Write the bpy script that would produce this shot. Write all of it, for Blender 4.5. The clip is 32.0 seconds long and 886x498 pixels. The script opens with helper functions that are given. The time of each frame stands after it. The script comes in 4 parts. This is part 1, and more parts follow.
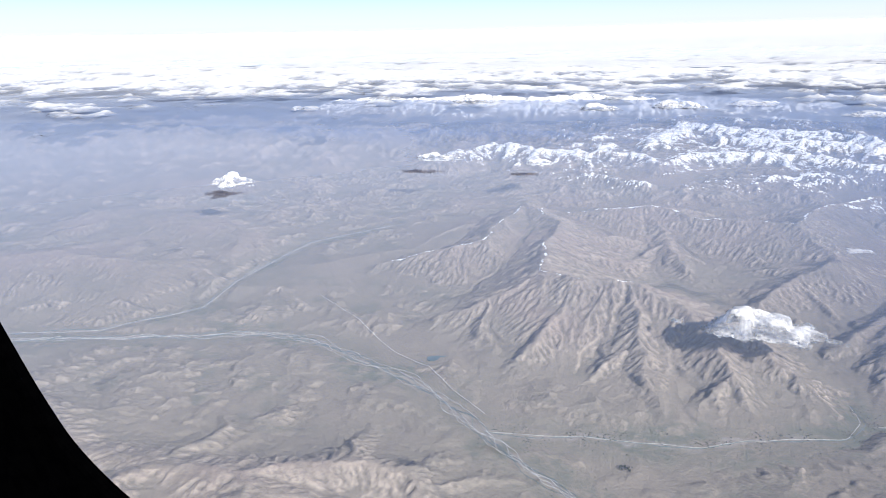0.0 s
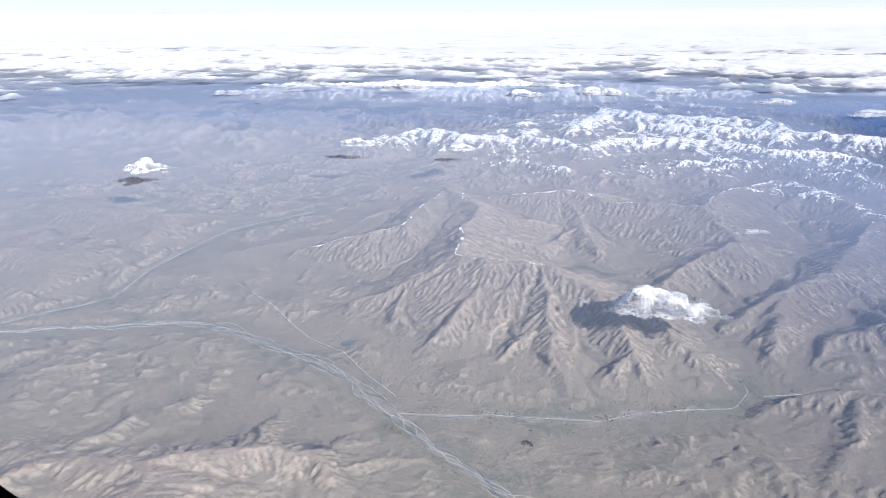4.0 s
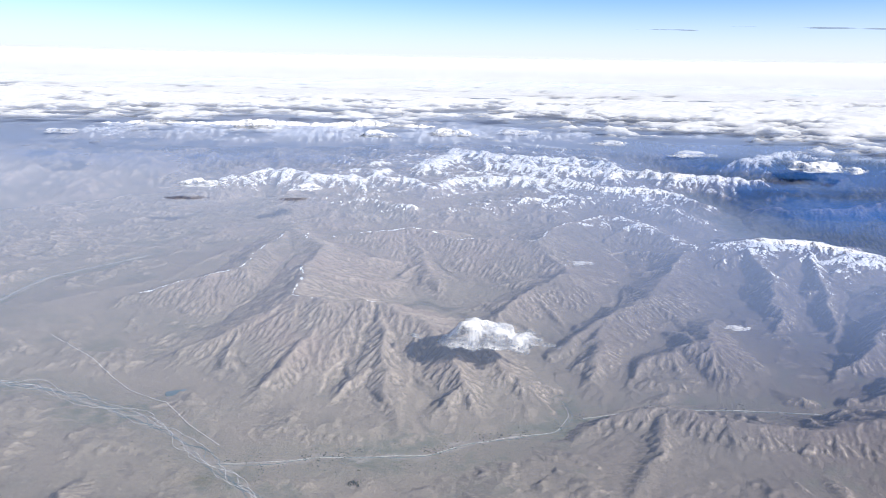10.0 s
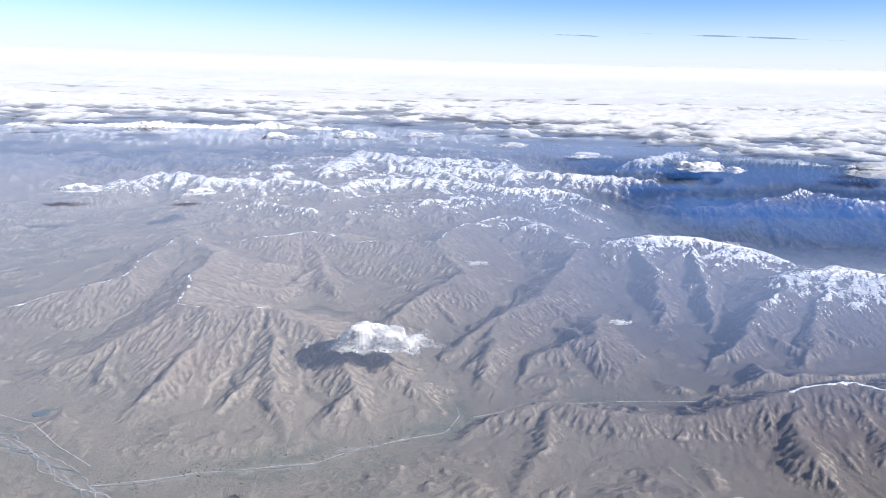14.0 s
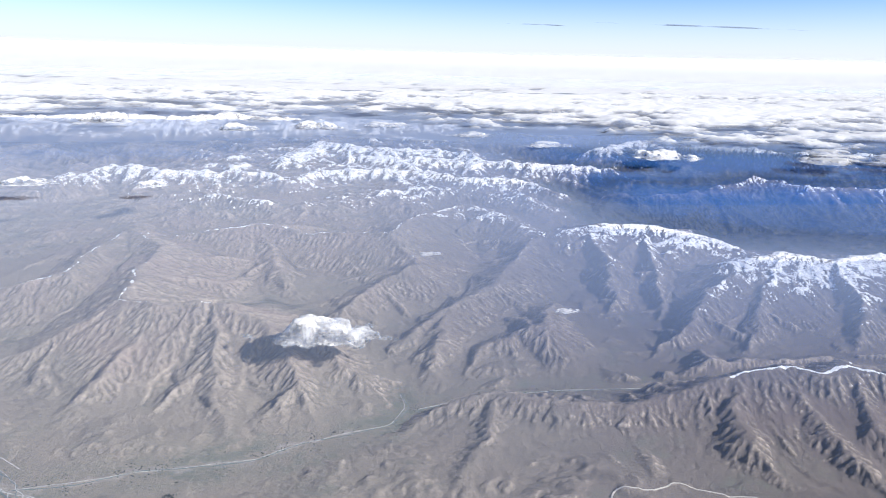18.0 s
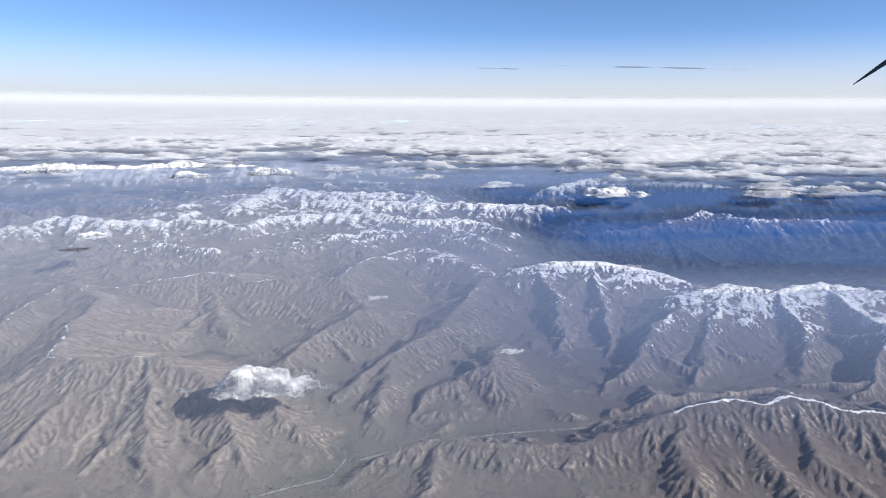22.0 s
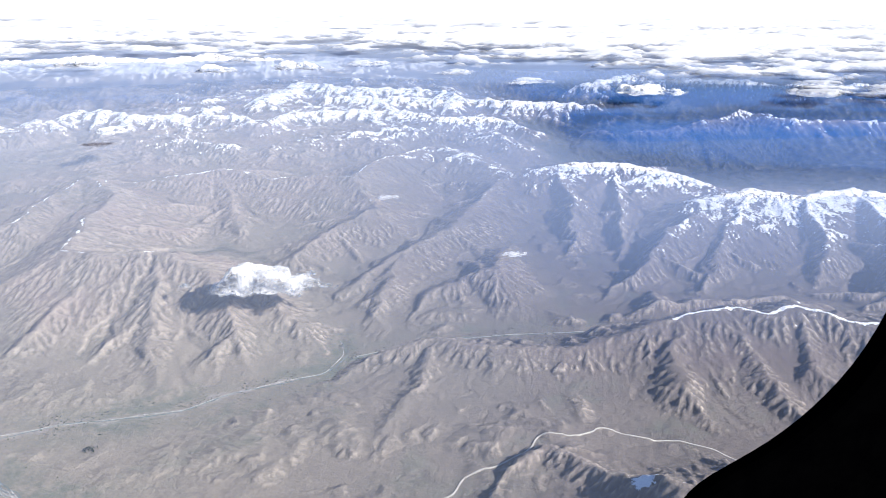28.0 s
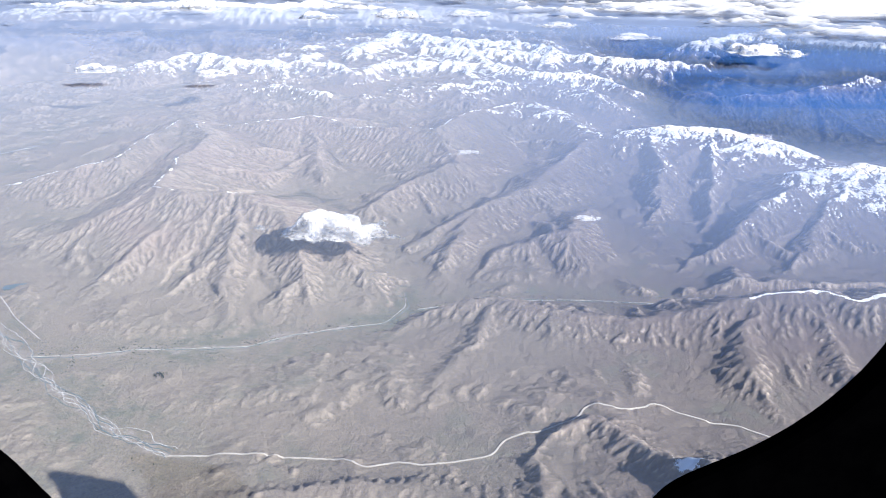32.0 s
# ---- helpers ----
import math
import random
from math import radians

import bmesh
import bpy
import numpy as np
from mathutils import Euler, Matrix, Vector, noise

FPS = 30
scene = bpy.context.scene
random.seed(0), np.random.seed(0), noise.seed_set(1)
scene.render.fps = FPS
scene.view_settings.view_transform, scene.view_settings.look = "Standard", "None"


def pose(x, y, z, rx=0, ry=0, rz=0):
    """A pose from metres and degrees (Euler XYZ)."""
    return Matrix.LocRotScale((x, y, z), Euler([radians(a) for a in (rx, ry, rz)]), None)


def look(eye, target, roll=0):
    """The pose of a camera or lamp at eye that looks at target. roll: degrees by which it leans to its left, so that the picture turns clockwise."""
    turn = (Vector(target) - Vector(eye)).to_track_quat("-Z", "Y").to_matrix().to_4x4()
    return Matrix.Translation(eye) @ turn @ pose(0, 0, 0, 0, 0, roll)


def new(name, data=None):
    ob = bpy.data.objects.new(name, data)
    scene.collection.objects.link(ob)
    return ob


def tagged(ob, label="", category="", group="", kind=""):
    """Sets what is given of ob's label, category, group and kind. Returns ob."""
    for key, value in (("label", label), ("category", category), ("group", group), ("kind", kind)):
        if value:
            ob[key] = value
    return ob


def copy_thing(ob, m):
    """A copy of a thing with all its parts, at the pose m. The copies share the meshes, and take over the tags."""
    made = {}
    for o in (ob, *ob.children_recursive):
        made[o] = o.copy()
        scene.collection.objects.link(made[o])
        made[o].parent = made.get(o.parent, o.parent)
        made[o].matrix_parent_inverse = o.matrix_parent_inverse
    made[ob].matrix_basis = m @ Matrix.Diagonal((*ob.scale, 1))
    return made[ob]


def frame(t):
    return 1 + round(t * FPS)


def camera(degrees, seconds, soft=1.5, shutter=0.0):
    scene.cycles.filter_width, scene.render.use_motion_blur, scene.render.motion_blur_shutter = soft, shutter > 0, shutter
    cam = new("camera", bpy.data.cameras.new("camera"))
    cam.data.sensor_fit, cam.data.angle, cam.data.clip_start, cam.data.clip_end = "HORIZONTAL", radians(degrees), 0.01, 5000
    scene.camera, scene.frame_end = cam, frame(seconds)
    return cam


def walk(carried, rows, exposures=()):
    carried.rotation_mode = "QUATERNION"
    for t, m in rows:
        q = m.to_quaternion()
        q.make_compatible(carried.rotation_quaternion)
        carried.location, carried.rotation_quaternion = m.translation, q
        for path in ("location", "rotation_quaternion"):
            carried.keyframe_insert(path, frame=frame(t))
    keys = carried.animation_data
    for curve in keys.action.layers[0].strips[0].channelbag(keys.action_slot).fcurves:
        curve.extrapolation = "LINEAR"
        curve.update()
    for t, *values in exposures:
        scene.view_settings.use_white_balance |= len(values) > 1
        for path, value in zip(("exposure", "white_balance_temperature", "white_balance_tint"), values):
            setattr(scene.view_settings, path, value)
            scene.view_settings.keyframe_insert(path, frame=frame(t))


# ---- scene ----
cam = camera(66.0, 32.0, 0.95)
PATH = [
    (0.0, pose(0.00, 0.00, 110.00, 73.44, 1.16, 16.73)),
    (0.5, pose(1.14, 0.00, 109.99, 73.17, 0.99, 15.76)),
    (1.0, pose(2.28, 0.01, 109.98, 72.65, 1.14, 14.47)),
    (1.5, pose(3.42, 0.01, 109.96, 72.36, 0.80, 13.60)),
    (2.0, pose(4.56, 0.03, 109.95, 72.07, 1.04, 13.30)),
    (2.5, pose(5.71, 0.04, 109.94, 71.70, 1.03, 12.92)),
    (3.0, pose(6.85, 0.06, 109.93, 71.91, 0.86, 12.97)),
    (3.5, pose(7.99, 0.08, 109.91, 71.99, 0.63, 12.14)),
    (5.5, pose(12.58, 0.20, 109.86, 73.71, -0.62, 9.84)),
    (6.0, pose(13.72, 0.23, 109.85, 74.13, -0.48, 8.04)),
    (6.5, pose(14.87, 0.27, 109.84, 74.22, -0.73, 6.83)),
    (7.0, pose(16.02, 0.32, 109.83, 74.50, -0.64, 5.83)),
    (7.5, pose(17.17, 0.37, 109.81, 74.70, -0.34, 5.00)),
    (8.0, pose(18.32, 0.42, 109.80, 74.90, -0.51, 3.27)),
    (8.5, pose(19.47, 0.47, 109.79, 74.94, -0.58, 3.06)),
    (9.0, pose(20.63, 0.53, 109.78, 75.19, -0.87, 1.79)),
    (9.5, pose(21.78, 0.59, 109.76, 75.70, -1.22, 1.26)),
    (10.0, pose(22.93, 0.65, 109.75, 75.57, -1.06, 0.55)),
    (10.5, pose(24.09, 0.72, 109.74, 75.15, -0.93, 0.05)),
    (11.0, pose(25.24, 0.79, 109.73, 75.84, -1.17, -1.11)),
    (11.5, pose(26.40, 0.86, 109.72, 76.07, -1.42, -2.29)),
    (12.0, pose(27.56, 0.94, 109.70, 75.25, -1.41, -3.26)),
    (12.5, pose(28.71, 1.02, 109.69, 75.25, -1.47, -3.98)),
    (13.0, pose(29.87, 1.10, 109.68, 75.62, -1.67, -4.94)),
    (13.5, pose(31.03, 1.18, 109.67, 75.70, -1.74, -5.55)),
    (14.0, pose(32.19, 1.27, 109.65, 75.93, -1.56, -6.68)),
    (14.5, pose(33.35, 1.37, 109.64, 75.92, -1.58, -7.26)),
    (15.0, pose(34.51, 1.46, 109.63, 76.07, -1.59, -8.21)),
    (15.5, pose(35.67, 1.56, 109.62, 76.40, -2.02, -9.27)),
    (17.5, pose(40.33, 1.99, 109.57, 75.64, -0.91, -8.67)),
    (18.0, pose(41.50, 2.11, 109.55, 75.18, -1.47, -9.24)),
    (18.5, pose(42.66, 2.22, 109.54, 76.27, -1.63, -8.66)),
    (19.0, pose(43.83, 2.35, 109.53, 76.45, -1.46, -8.57)),
    (19.5, pose(45.00, 2.47, 109.52, 77.51, -1.37, -8.22)),
    (20.0, pose(46.17, 2.60, 109.50, 77.02, -0.43, -9.88)),
    (20.5, pose(47.34, 2.73, 109.49, 78.33, -0.58, -12.27)),
    (21.0, pose(48.51, 2.87, 109.48, 79.01, -0.58, -11.71)),
    (21.5, pose(49.68, 3.00, 109.47, 79.05, -0.53, -12.28)),
    (22.0, pose(50.85, 3.14, 109.45, 78.72, -0.35, -12.49)),
    (22.5, pose(52.02, 3.29, 109.44, 78.58, -0.51, -12.64)),
    (23.0, pose(53.19, 3.44, 109.43, 77.41, -0.56, -13.33)),
    (23.5, pose(54.37, 3.59, 109.42, 77.10, -0.68, -13.65)),
    (24.0, pose(55.54, 3.74, 109.41, 76.94, -0.65, -14.93)),
    (24.5, pose(56.72, 3.90, 109.39, 76.00, -0.81, -14.94)),
    (26.5, pose(61.43, 4.56, 109.34, 72.34, -1.81, -13.23)),
    (27.0, pose(62.61, 4.74, 109.33, 70.42, -1.45, -11.35)),
    (27.5, pose(63.79, 4.91, 109.32, 69.62, -0.29, -8.76)),
    (28.0, pose(64.97, 5.09, 109.31, 70.18, -0.34, -9.09)),
    (28.5, pose(66.15, 5.28, 109.29, 69.77, -0.44, -9.01)),
    (29.0, pose(67.33, 5.46, 109.28, 68.57, -0.46, -7.95)),
    (29.5, pose(68.52, 5.65, 109.27, 68.26, -0.16, -6.03)),
    (30.0, pose(69.70, 5.85, 109.26, 68.80, 0.09, -5.76)),
    (30.5, pose(70.88, 6.04, 109.24, 68.52, 1.23, -5.37)),
    (31.0, pose(72.07, 6.24, 109.23, 67.81, 0.02, -4.29)),
    (31.5, pose(73.26, 6.45, 109.22, 66.70, -0.27, -3.11)),
    (32.0, pose(74.44, 6.65, 109.21, 66.32, -1.00, -0.27)),
]
EXPOSURES = [(0.0, 0.85), (15.0, 0.80), (19.0, 0.82), (20.0, 0.74), (21.0, 0.48), (24.5, 0.50), (26.5, 0.96), (32.0, 1.20)]
walk(cam, PATH, EXPOSURES)

# ---- world and sun ----
SUN_DIR = Vector((0.80, -0.55, 0.60)).normalized()
world = bpy.data.worlds.new("sky")
scene.world = world
world.use_nodes = True
wn = world.node_tree.nodes
sky = wn.new("ShaderNodeTexSky")
sky.sky_type = 'NISHITA'
sky.sun_disc = False
sky.sun_elevation = math.asin(SUN_DIR.z)
sky.sun_rotation = math.atan2(SUN_DIR.x, SUN_DIR.y)
sky.altitude = 6000
sky.air_density, sky.dust_density, sky.ozone_density = 1.0, 0.25, 4.5
world.node_tree.links.new(sky.outputs[0], wn["Background"].inputs[0])
wn["Background"].inputs[1].default_value = 0.115
sun = new("sun", bpy.data.lights.new("sun", 'SUN'))
sun.data.energy, sun.data.angle, sun.data.color = 5.7, radians(0.5), (1.0, 0.95, 0.87)
sun.matrix_world = look(SUN_DIR * 1000, (0, 0, 0))


# ---- materials ----
def material(name, rough=0.9):
    m = bpy.data.materials.new(name)
    m.use_nodes = True
    b = m.node_tree.nodes["Principled BSDF"]
    b.inputs["Roughness"].default_value = rough
    b.inputs["Specular IOR Level"].default_value = 0.115
    return m, m.node_tree.nodes, m.node_tree.links, b


def mix_colour(n, l, fac, a, b, mode='MIX'):
    x = n.new("ShaderNodeMix")
    x.data_type, x.blend_type = 'RGBA', mode
    for socket, v in ((x.inputs[0], fac), (x.inputs[6], a), (x.inputs[7], b)):
        if isinstance(v, (int, float)):
            socket.default_value = v
        elif isinstance(v, tuple):
            socket.default_value = (*v, 1)
        else:
            l.new(v, socket)
    return x.outputs[2]


def noise_node(n, l, scale, detail=6, rough=0.6, distort=0.0, vector=None):
    x = n.new("ShaderNodeTexNoise")
    x.inputs["Scale"].default_value, x.inputs["Detail"].default_value = scale, detail
    x.inputs["Roughness"].default_value, x.inputs["Distortion"].default_value = rough, distort
    l.new(vector or n.new("ShaderNodeNewGeometry").outputs["Position"], x.inputs["Vector"])
    return x.outputs["Fac"]


def ramp(n, l, fac, lo, hi):
    x = n.new("ShaderNodeMapRange")
    x.interpolation_type = 'SMOOTHSTEP'
    x.inputs[1].default_value, x.inputs[2].default_value = lo, hi
    l.new(fac, x.inputs[0])
    return x.outputs[0]


def math_node(n, l, op, a, b):
    x = n.new("ShaderNodeMath")
    x.operation = op
    for socket, v in zip(x.inputs, (a, b)):
        if isinstance(v, (int, float)):
            socket.default_value = v
        else:
            l.new(v, socket)
    return x.outputs[0]


def terrain_material():
    m, n, l, b = material("tussock and scree", 0.95)

    def attribute(name):
        x = n.new("ShaderNodeAttribute")
        x.attribute_name = name
        return x.outputs["Fac"]

    big, mid, fine = noise_node(n, l, 0.03, 5), noise_node(n, l, 0.22, 6, 0.65), noise_node(n, l, 1.3, 6, 0.7)
    c = mix_colour(n, l, ramp(n, l, big, 0.35, 0.65), (0.205, 0.190, 0.160), (0.280, 0.235, 0.205))
    c = mix_colour(n, l, math_node(n, l, 'MULTIPLY', ramp(n, l, mid, 0.45, 0.75), 0.7), c, (0.35, 0.30, 0.245))
    height = n.new("ShaderNodeSeparateXYZ")
    east_dim = n.new("ShaderNodeMapRange")
    east_dim.interpolation_type = 'SMOOTHSTEP'
    east_dim.inputs[1].default_value, east_dim.inputs[2].default_value = -20.0, 190.0
    l.new(height.outputs[0], east_dim.inputs[0])
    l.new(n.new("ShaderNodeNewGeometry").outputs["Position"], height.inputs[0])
    c = mix_colour(n, l, math_node(n, l, 'MULTIPLY', ramp(n, l, height.outputs[2], 11.0, 3.0), 0.75), c, (0.232, 0.220, 0.184))
    c = mix_colour(n, l, math_node(n, l, 'MULTIPLY', ramp(n, l, fine, 0.46, 0.66), 0.55), c, (0.115, 0.105, 0.100))
    c = mix_colour(n, l, math_node(n, l, 'MULTIPLY', ramp(n, l, noise_node(n, l, 0.55, 5, 0.7, 1.2), 0.55, 0.75), 0.55), c, (0.40, 0.355, 0.29))
    speck = noise_node(n, l, 2.6, 5, 0.7, 0.8)
    c = mix_colour(n, l, math_node(n, l, 'MULTIPLY', ramp(n, l, speck, 0.52, 0.66), 0.40), c, (0.40, 0.36, 0.30))
    # Land painted darker and more violet eastwards: dimmer light put into the colour.
    c = mix_colour(n, l, math_node(n, l, 'MULTIPLY', east_dim.outputs[0], math_node(n, l, 'ADD', math_node(n, l, 'MULTIPLY', big, 0.5), 0.5)), c, (0.092, 0.080, 0.088))
    # Real scree plus painted pale crests, then painted shade in the gullies.
    c = mix_colour(n, l, math_node(n, l, 'MULTIPLY', attribute("scree_lit_crest"), ramp(n, l, mid, 0.3, 0.6)), c, (0.375, 0.335, 0.285))
    c = mix_colour(n, l, math_node(n, l, 'MULTIPLY', attribute("gully_shade"), 0.75), c, (0.10, 0.098, 0.097))
    c = mix_colour(n, l, math_node(n, l, 'MULTIPLY', attribute("green"), ramp(n, l, mid, 0.3, 0.65)), c, (0.120, 0.145, 0.120))
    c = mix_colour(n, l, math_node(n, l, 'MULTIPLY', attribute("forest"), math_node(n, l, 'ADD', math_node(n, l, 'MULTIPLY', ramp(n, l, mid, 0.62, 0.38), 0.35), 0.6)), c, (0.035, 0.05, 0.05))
    c = mix_colour(n, l, math_node(n, l, 'MULTIPLY', attribute("gravel"), ramp(n, l, fine, 0.35, 0.65)), c, (0.40, 0.39, 0.38))
    c = mix_colour(n, l, 1.0, c, (0.985, 0.96, 0.985), 'MULTIPLY')
    broken = math_node(n, l, 'ADD', math_node(n, l, 'MULTIPLY', math_node(n, l, 'SUBTRACT', noise_node(n, l, 0.42, 7, 0.72, 0.6), 0.5), 2.0),
                       math_node(n, l, 'MULTIPLY', math_node(n, l, 'SUBTRACT', fine, 0.5), 1.8))
    there = attribute("snow")
    snow = math_node(n, l, 'ADD', there, math_node(n, l, 'MULTIPLY', broken, ramp(n, l, there, 0.0, 0.3)))
    snow = ramp(n, l, snow, 0.44, 0.60)
    c = mix_colour(n, l, snow, c, (0.86, 0.88, 0.92))
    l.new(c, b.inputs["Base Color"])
    bump = n.new("ShaderNodeBump")
    bump.inputs["Strength"].default_value, bump.inputs["Distance"].default_value = 1.0, 0.70
    l.new(math_node(n, l, 'ADD', math_node(n, l, 'ADD', noise_node(n, l, 0.7, 8, 0.72, 0.3), math_node(n, l, 'MULTIPLY', noise_node(n, l, 2.2, 4, 0.7, 0.6), 0.45)), math_node(n, l, 'MULTIPLY', noise_node(n, l, 0.16, 6, 0.6, 0.8), 0.9)), bump.inputs["Height"])
    l.new(bump.outputs[0], b.inputs["Normal"])
    return m


def plain_material(name, a, b2, scale, rough=0.9, spec=0.2):
    m, n, l, b = material(name, rough)
    b.inputs["Specular IOR Level"].default_value = spec
    l.new(mix_colour(n, l, ramp(n, l, noise_node(n, l, scale), 0.35, 0.65), a, b2), b.inputs["Base Color"])
    return m


def cloud_material(name, white, most=1.0, lit_through=0.36):
    """Vapour: white and lit through; it thins out by the attribute 'cover'."""
    m, n, l, b = material(name, 1.0)
    df, tr, tp = n.new("ShaderNodeBsdfDiffuse"), n.new("ShaderNodeBsdfTranslucent"), n.new("ShaderNodeBsdfTransparent")
    tone = mix_colour(n, l, ramp(n, l, noise_node(n, l, 0.05, 6), 0.3, 0.7), tuple(v * 0.9 for v in white), white)
    l.new(tone, df.inputs[0]), l.new(tone, tr.inputs[0])
    mx, m2 = n.new("ShaderNodeMixShader"), n.new("ShaderNodeMixShader")
    mx.inputs[0].default_value = lit_through
    l.new(df.outputs[0], mx.inputs[1]), l.new(tr.outputs[0], mx.inputs[2])
    at = n.new("ShaderNodeAttribute")
    at.attribute_name = "cover"
    fine = math_node(n, l, 'MULTIPLY', math_node(n, l, 'SUBTRACT', noise_node(n, l, 0.6, 5), 0.5), 0.7)
    body = ramp(n, l, math_node(n, l, 'ADD', at.outputs["Fac"], math_node(n, l, 'MULTIPLY', fine, at.outputs["Fac"])), 0.0, 1.0)
    l.new(math_node(n, l, 'MULTIPLY', body, most), m2.inputs[0])
    l.new(tp.outputs[0], m2.inputs[1]), l.new(mx.outputs[0], m2.inputs[2])
    l.new(m2.outputs[0], n["Material Output"].inputs[0])
    return m


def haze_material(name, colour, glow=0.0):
    """A tinted see-through sheet that paints haze: its cover is held in the attribute 'cover'; glow makes it emit."""
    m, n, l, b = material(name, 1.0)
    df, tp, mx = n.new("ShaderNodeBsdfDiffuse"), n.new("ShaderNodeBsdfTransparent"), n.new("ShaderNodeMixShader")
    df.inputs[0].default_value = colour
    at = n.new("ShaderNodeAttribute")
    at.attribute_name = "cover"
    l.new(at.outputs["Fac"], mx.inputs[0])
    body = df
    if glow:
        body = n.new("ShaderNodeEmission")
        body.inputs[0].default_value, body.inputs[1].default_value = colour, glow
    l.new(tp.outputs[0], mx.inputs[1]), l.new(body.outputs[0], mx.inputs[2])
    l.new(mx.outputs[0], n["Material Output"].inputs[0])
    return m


LAND = terrain_material()
GRAVEL = plain_material("river gravel", (0.26, 0.26, 0.26), (0.44, 0.44, 0.43), 0.8)
WATER = plain_material("water", (0.06, 0.10, 0.115), (0.09, 0.13, 0.145), 0.3, 0.35, 0.5)
ROADBED = plain_material("pale road gravel", (0.32, 0.305, 0.29), (0.40, 0.385, 0.365), 0.5)
PINE = plain_material("dark pine", (0.03, 0.04, 0.035), (0.05, 0.06, 0.045), 2.0)
CLOUD = cloud_material("cloud white", (0.86, 0.865, 0.88))
WISP = cloud_material("thin cloud", (0.86, 0.87, 0.90), 0.5)
STREAK = cloud_material("grey streak", (0.30, 0.36, 0.46), 0.6)
DECK = cloud_material("cloud deck", (0.91, 0.915, 0.93), 0.86, 0.34)
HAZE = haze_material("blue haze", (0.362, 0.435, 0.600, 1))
HORIZON_GLOW = haze_material("horizon glow", (0.92, 0.95, 1.0, 1), 0.56)
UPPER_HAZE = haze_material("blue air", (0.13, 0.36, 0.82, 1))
HAZE_SHADE_TINT = haze_material("valley haze and shade tint", (0.036, 0.142, 0.445, 1))
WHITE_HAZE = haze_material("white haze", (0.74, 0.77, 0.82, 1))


# ---- numeric tools ----
def lattice(ix, iy, seed):
    h = (ix.astype(np.int64) * 374761393 + iy.astype(np.int64) * 668265263 + seed * 2147483647) & 0xFFFFFFFF
    h = ((h ^ (h >> 13)) * 1274126177) & 0xFFFFFFFF
    return ((h ^ (h >> 16)) & 0xFFFF) / 65535.0 * 2 * math.pi


def perlin(x, y, seed=0):
    ix, iy = np.floor(x), np.floor(y)
    fx, fy = x - ix, y - iy
    u, v = fx * fx * fx * (fx * (fx * 6 - 15) + 10), fy * fy * fy * (fy * (fy * 6 - 15) + 10)

    def corner(a, b):
        ang = lattice(ix + a, iy + b, seed)
        return np.cos(ang) * (fx - a) + np.sin(ang) * (fy - b)

    low = corner(0, 0) * (1 - u) + corner(1, 0) * u
    high = corner(0, 1) * (1 - u) + corner(1, 1) * u
    return (low * (1 - v) + high * v) * 1.5


def fbm(x, y, scale, octaves=5, seed=0, gain=0.5, ridged=False):
    total, amp, f = 0.0, 1.0, 1.0 / scale
    for k in range(octaves):
        p = perlin(x * f, y * f, seed + k * 17)
        total = total + amp * ((1 - 2 * np.abs(p)) if ridged else p)
        amp, f = amp * gain, f * 2.03
    return total


def ss(a, b, x):
    t = np.clip((x - a) / (b - a), 0, 1)
    return t * t * (3 - 2 * t)


def to_line(x, y, line):
    """Distance to a polyline of (x, y, z), the height of its nearest point, the way along it, and how far the spot lies on the shady side."""
    best, z, along, run = np.full(x.shape, 1e9), np.zeros(x.shape), np.zeros(x.shape), 0.0
    lee = np.zeros(x.shape)
    for a, b in zip(line[:-1], line[1:]):
        dx, dy = b[0] - a[0], b[1] - a[1]
        n2 = dx * dx + dy * dy
        t = np.clip(((x - a[0]) * dx + (y - a[1]) * dy) / n2, 0, 1)
        d = np.hypot(x - a[0] - t * dx, y - a[1] - t * dy)
        near = d < best
        best = np.where(near, d, best)
        z = np.where(near, a[2] + t * (b[2] - a[2]), z)
        along = np.where(near, run + t * math.sqrt(n2), along)
        lee = np.where(near, ((x - a[0] - t * dx) * -0.80 + (y - a[1] - t * dy) * 0.60) / (d + 0.5), lee)
        run += math.sqrt(n2)
    return best, z, along, lee


def warp(x, y):
    """The ground plan, bent so that no crest runs straight."""
    return (x + 4.0 * fbm(x, y, 42, 4, 3) + 1.0 * fbm(x, y, 11, 3, 13), y + 4.0 * fbm(x, y, 42, 4, 9) + 1.0 * fbm(x, y, 11, 3, 19))


def lifted(x, y):
    """The far decks lie higher, towards the horizon."""
    return 172 * np.clip((np.hypot(x - 40, y) - 800) / 4000, 0, 1.1) ** 1.35


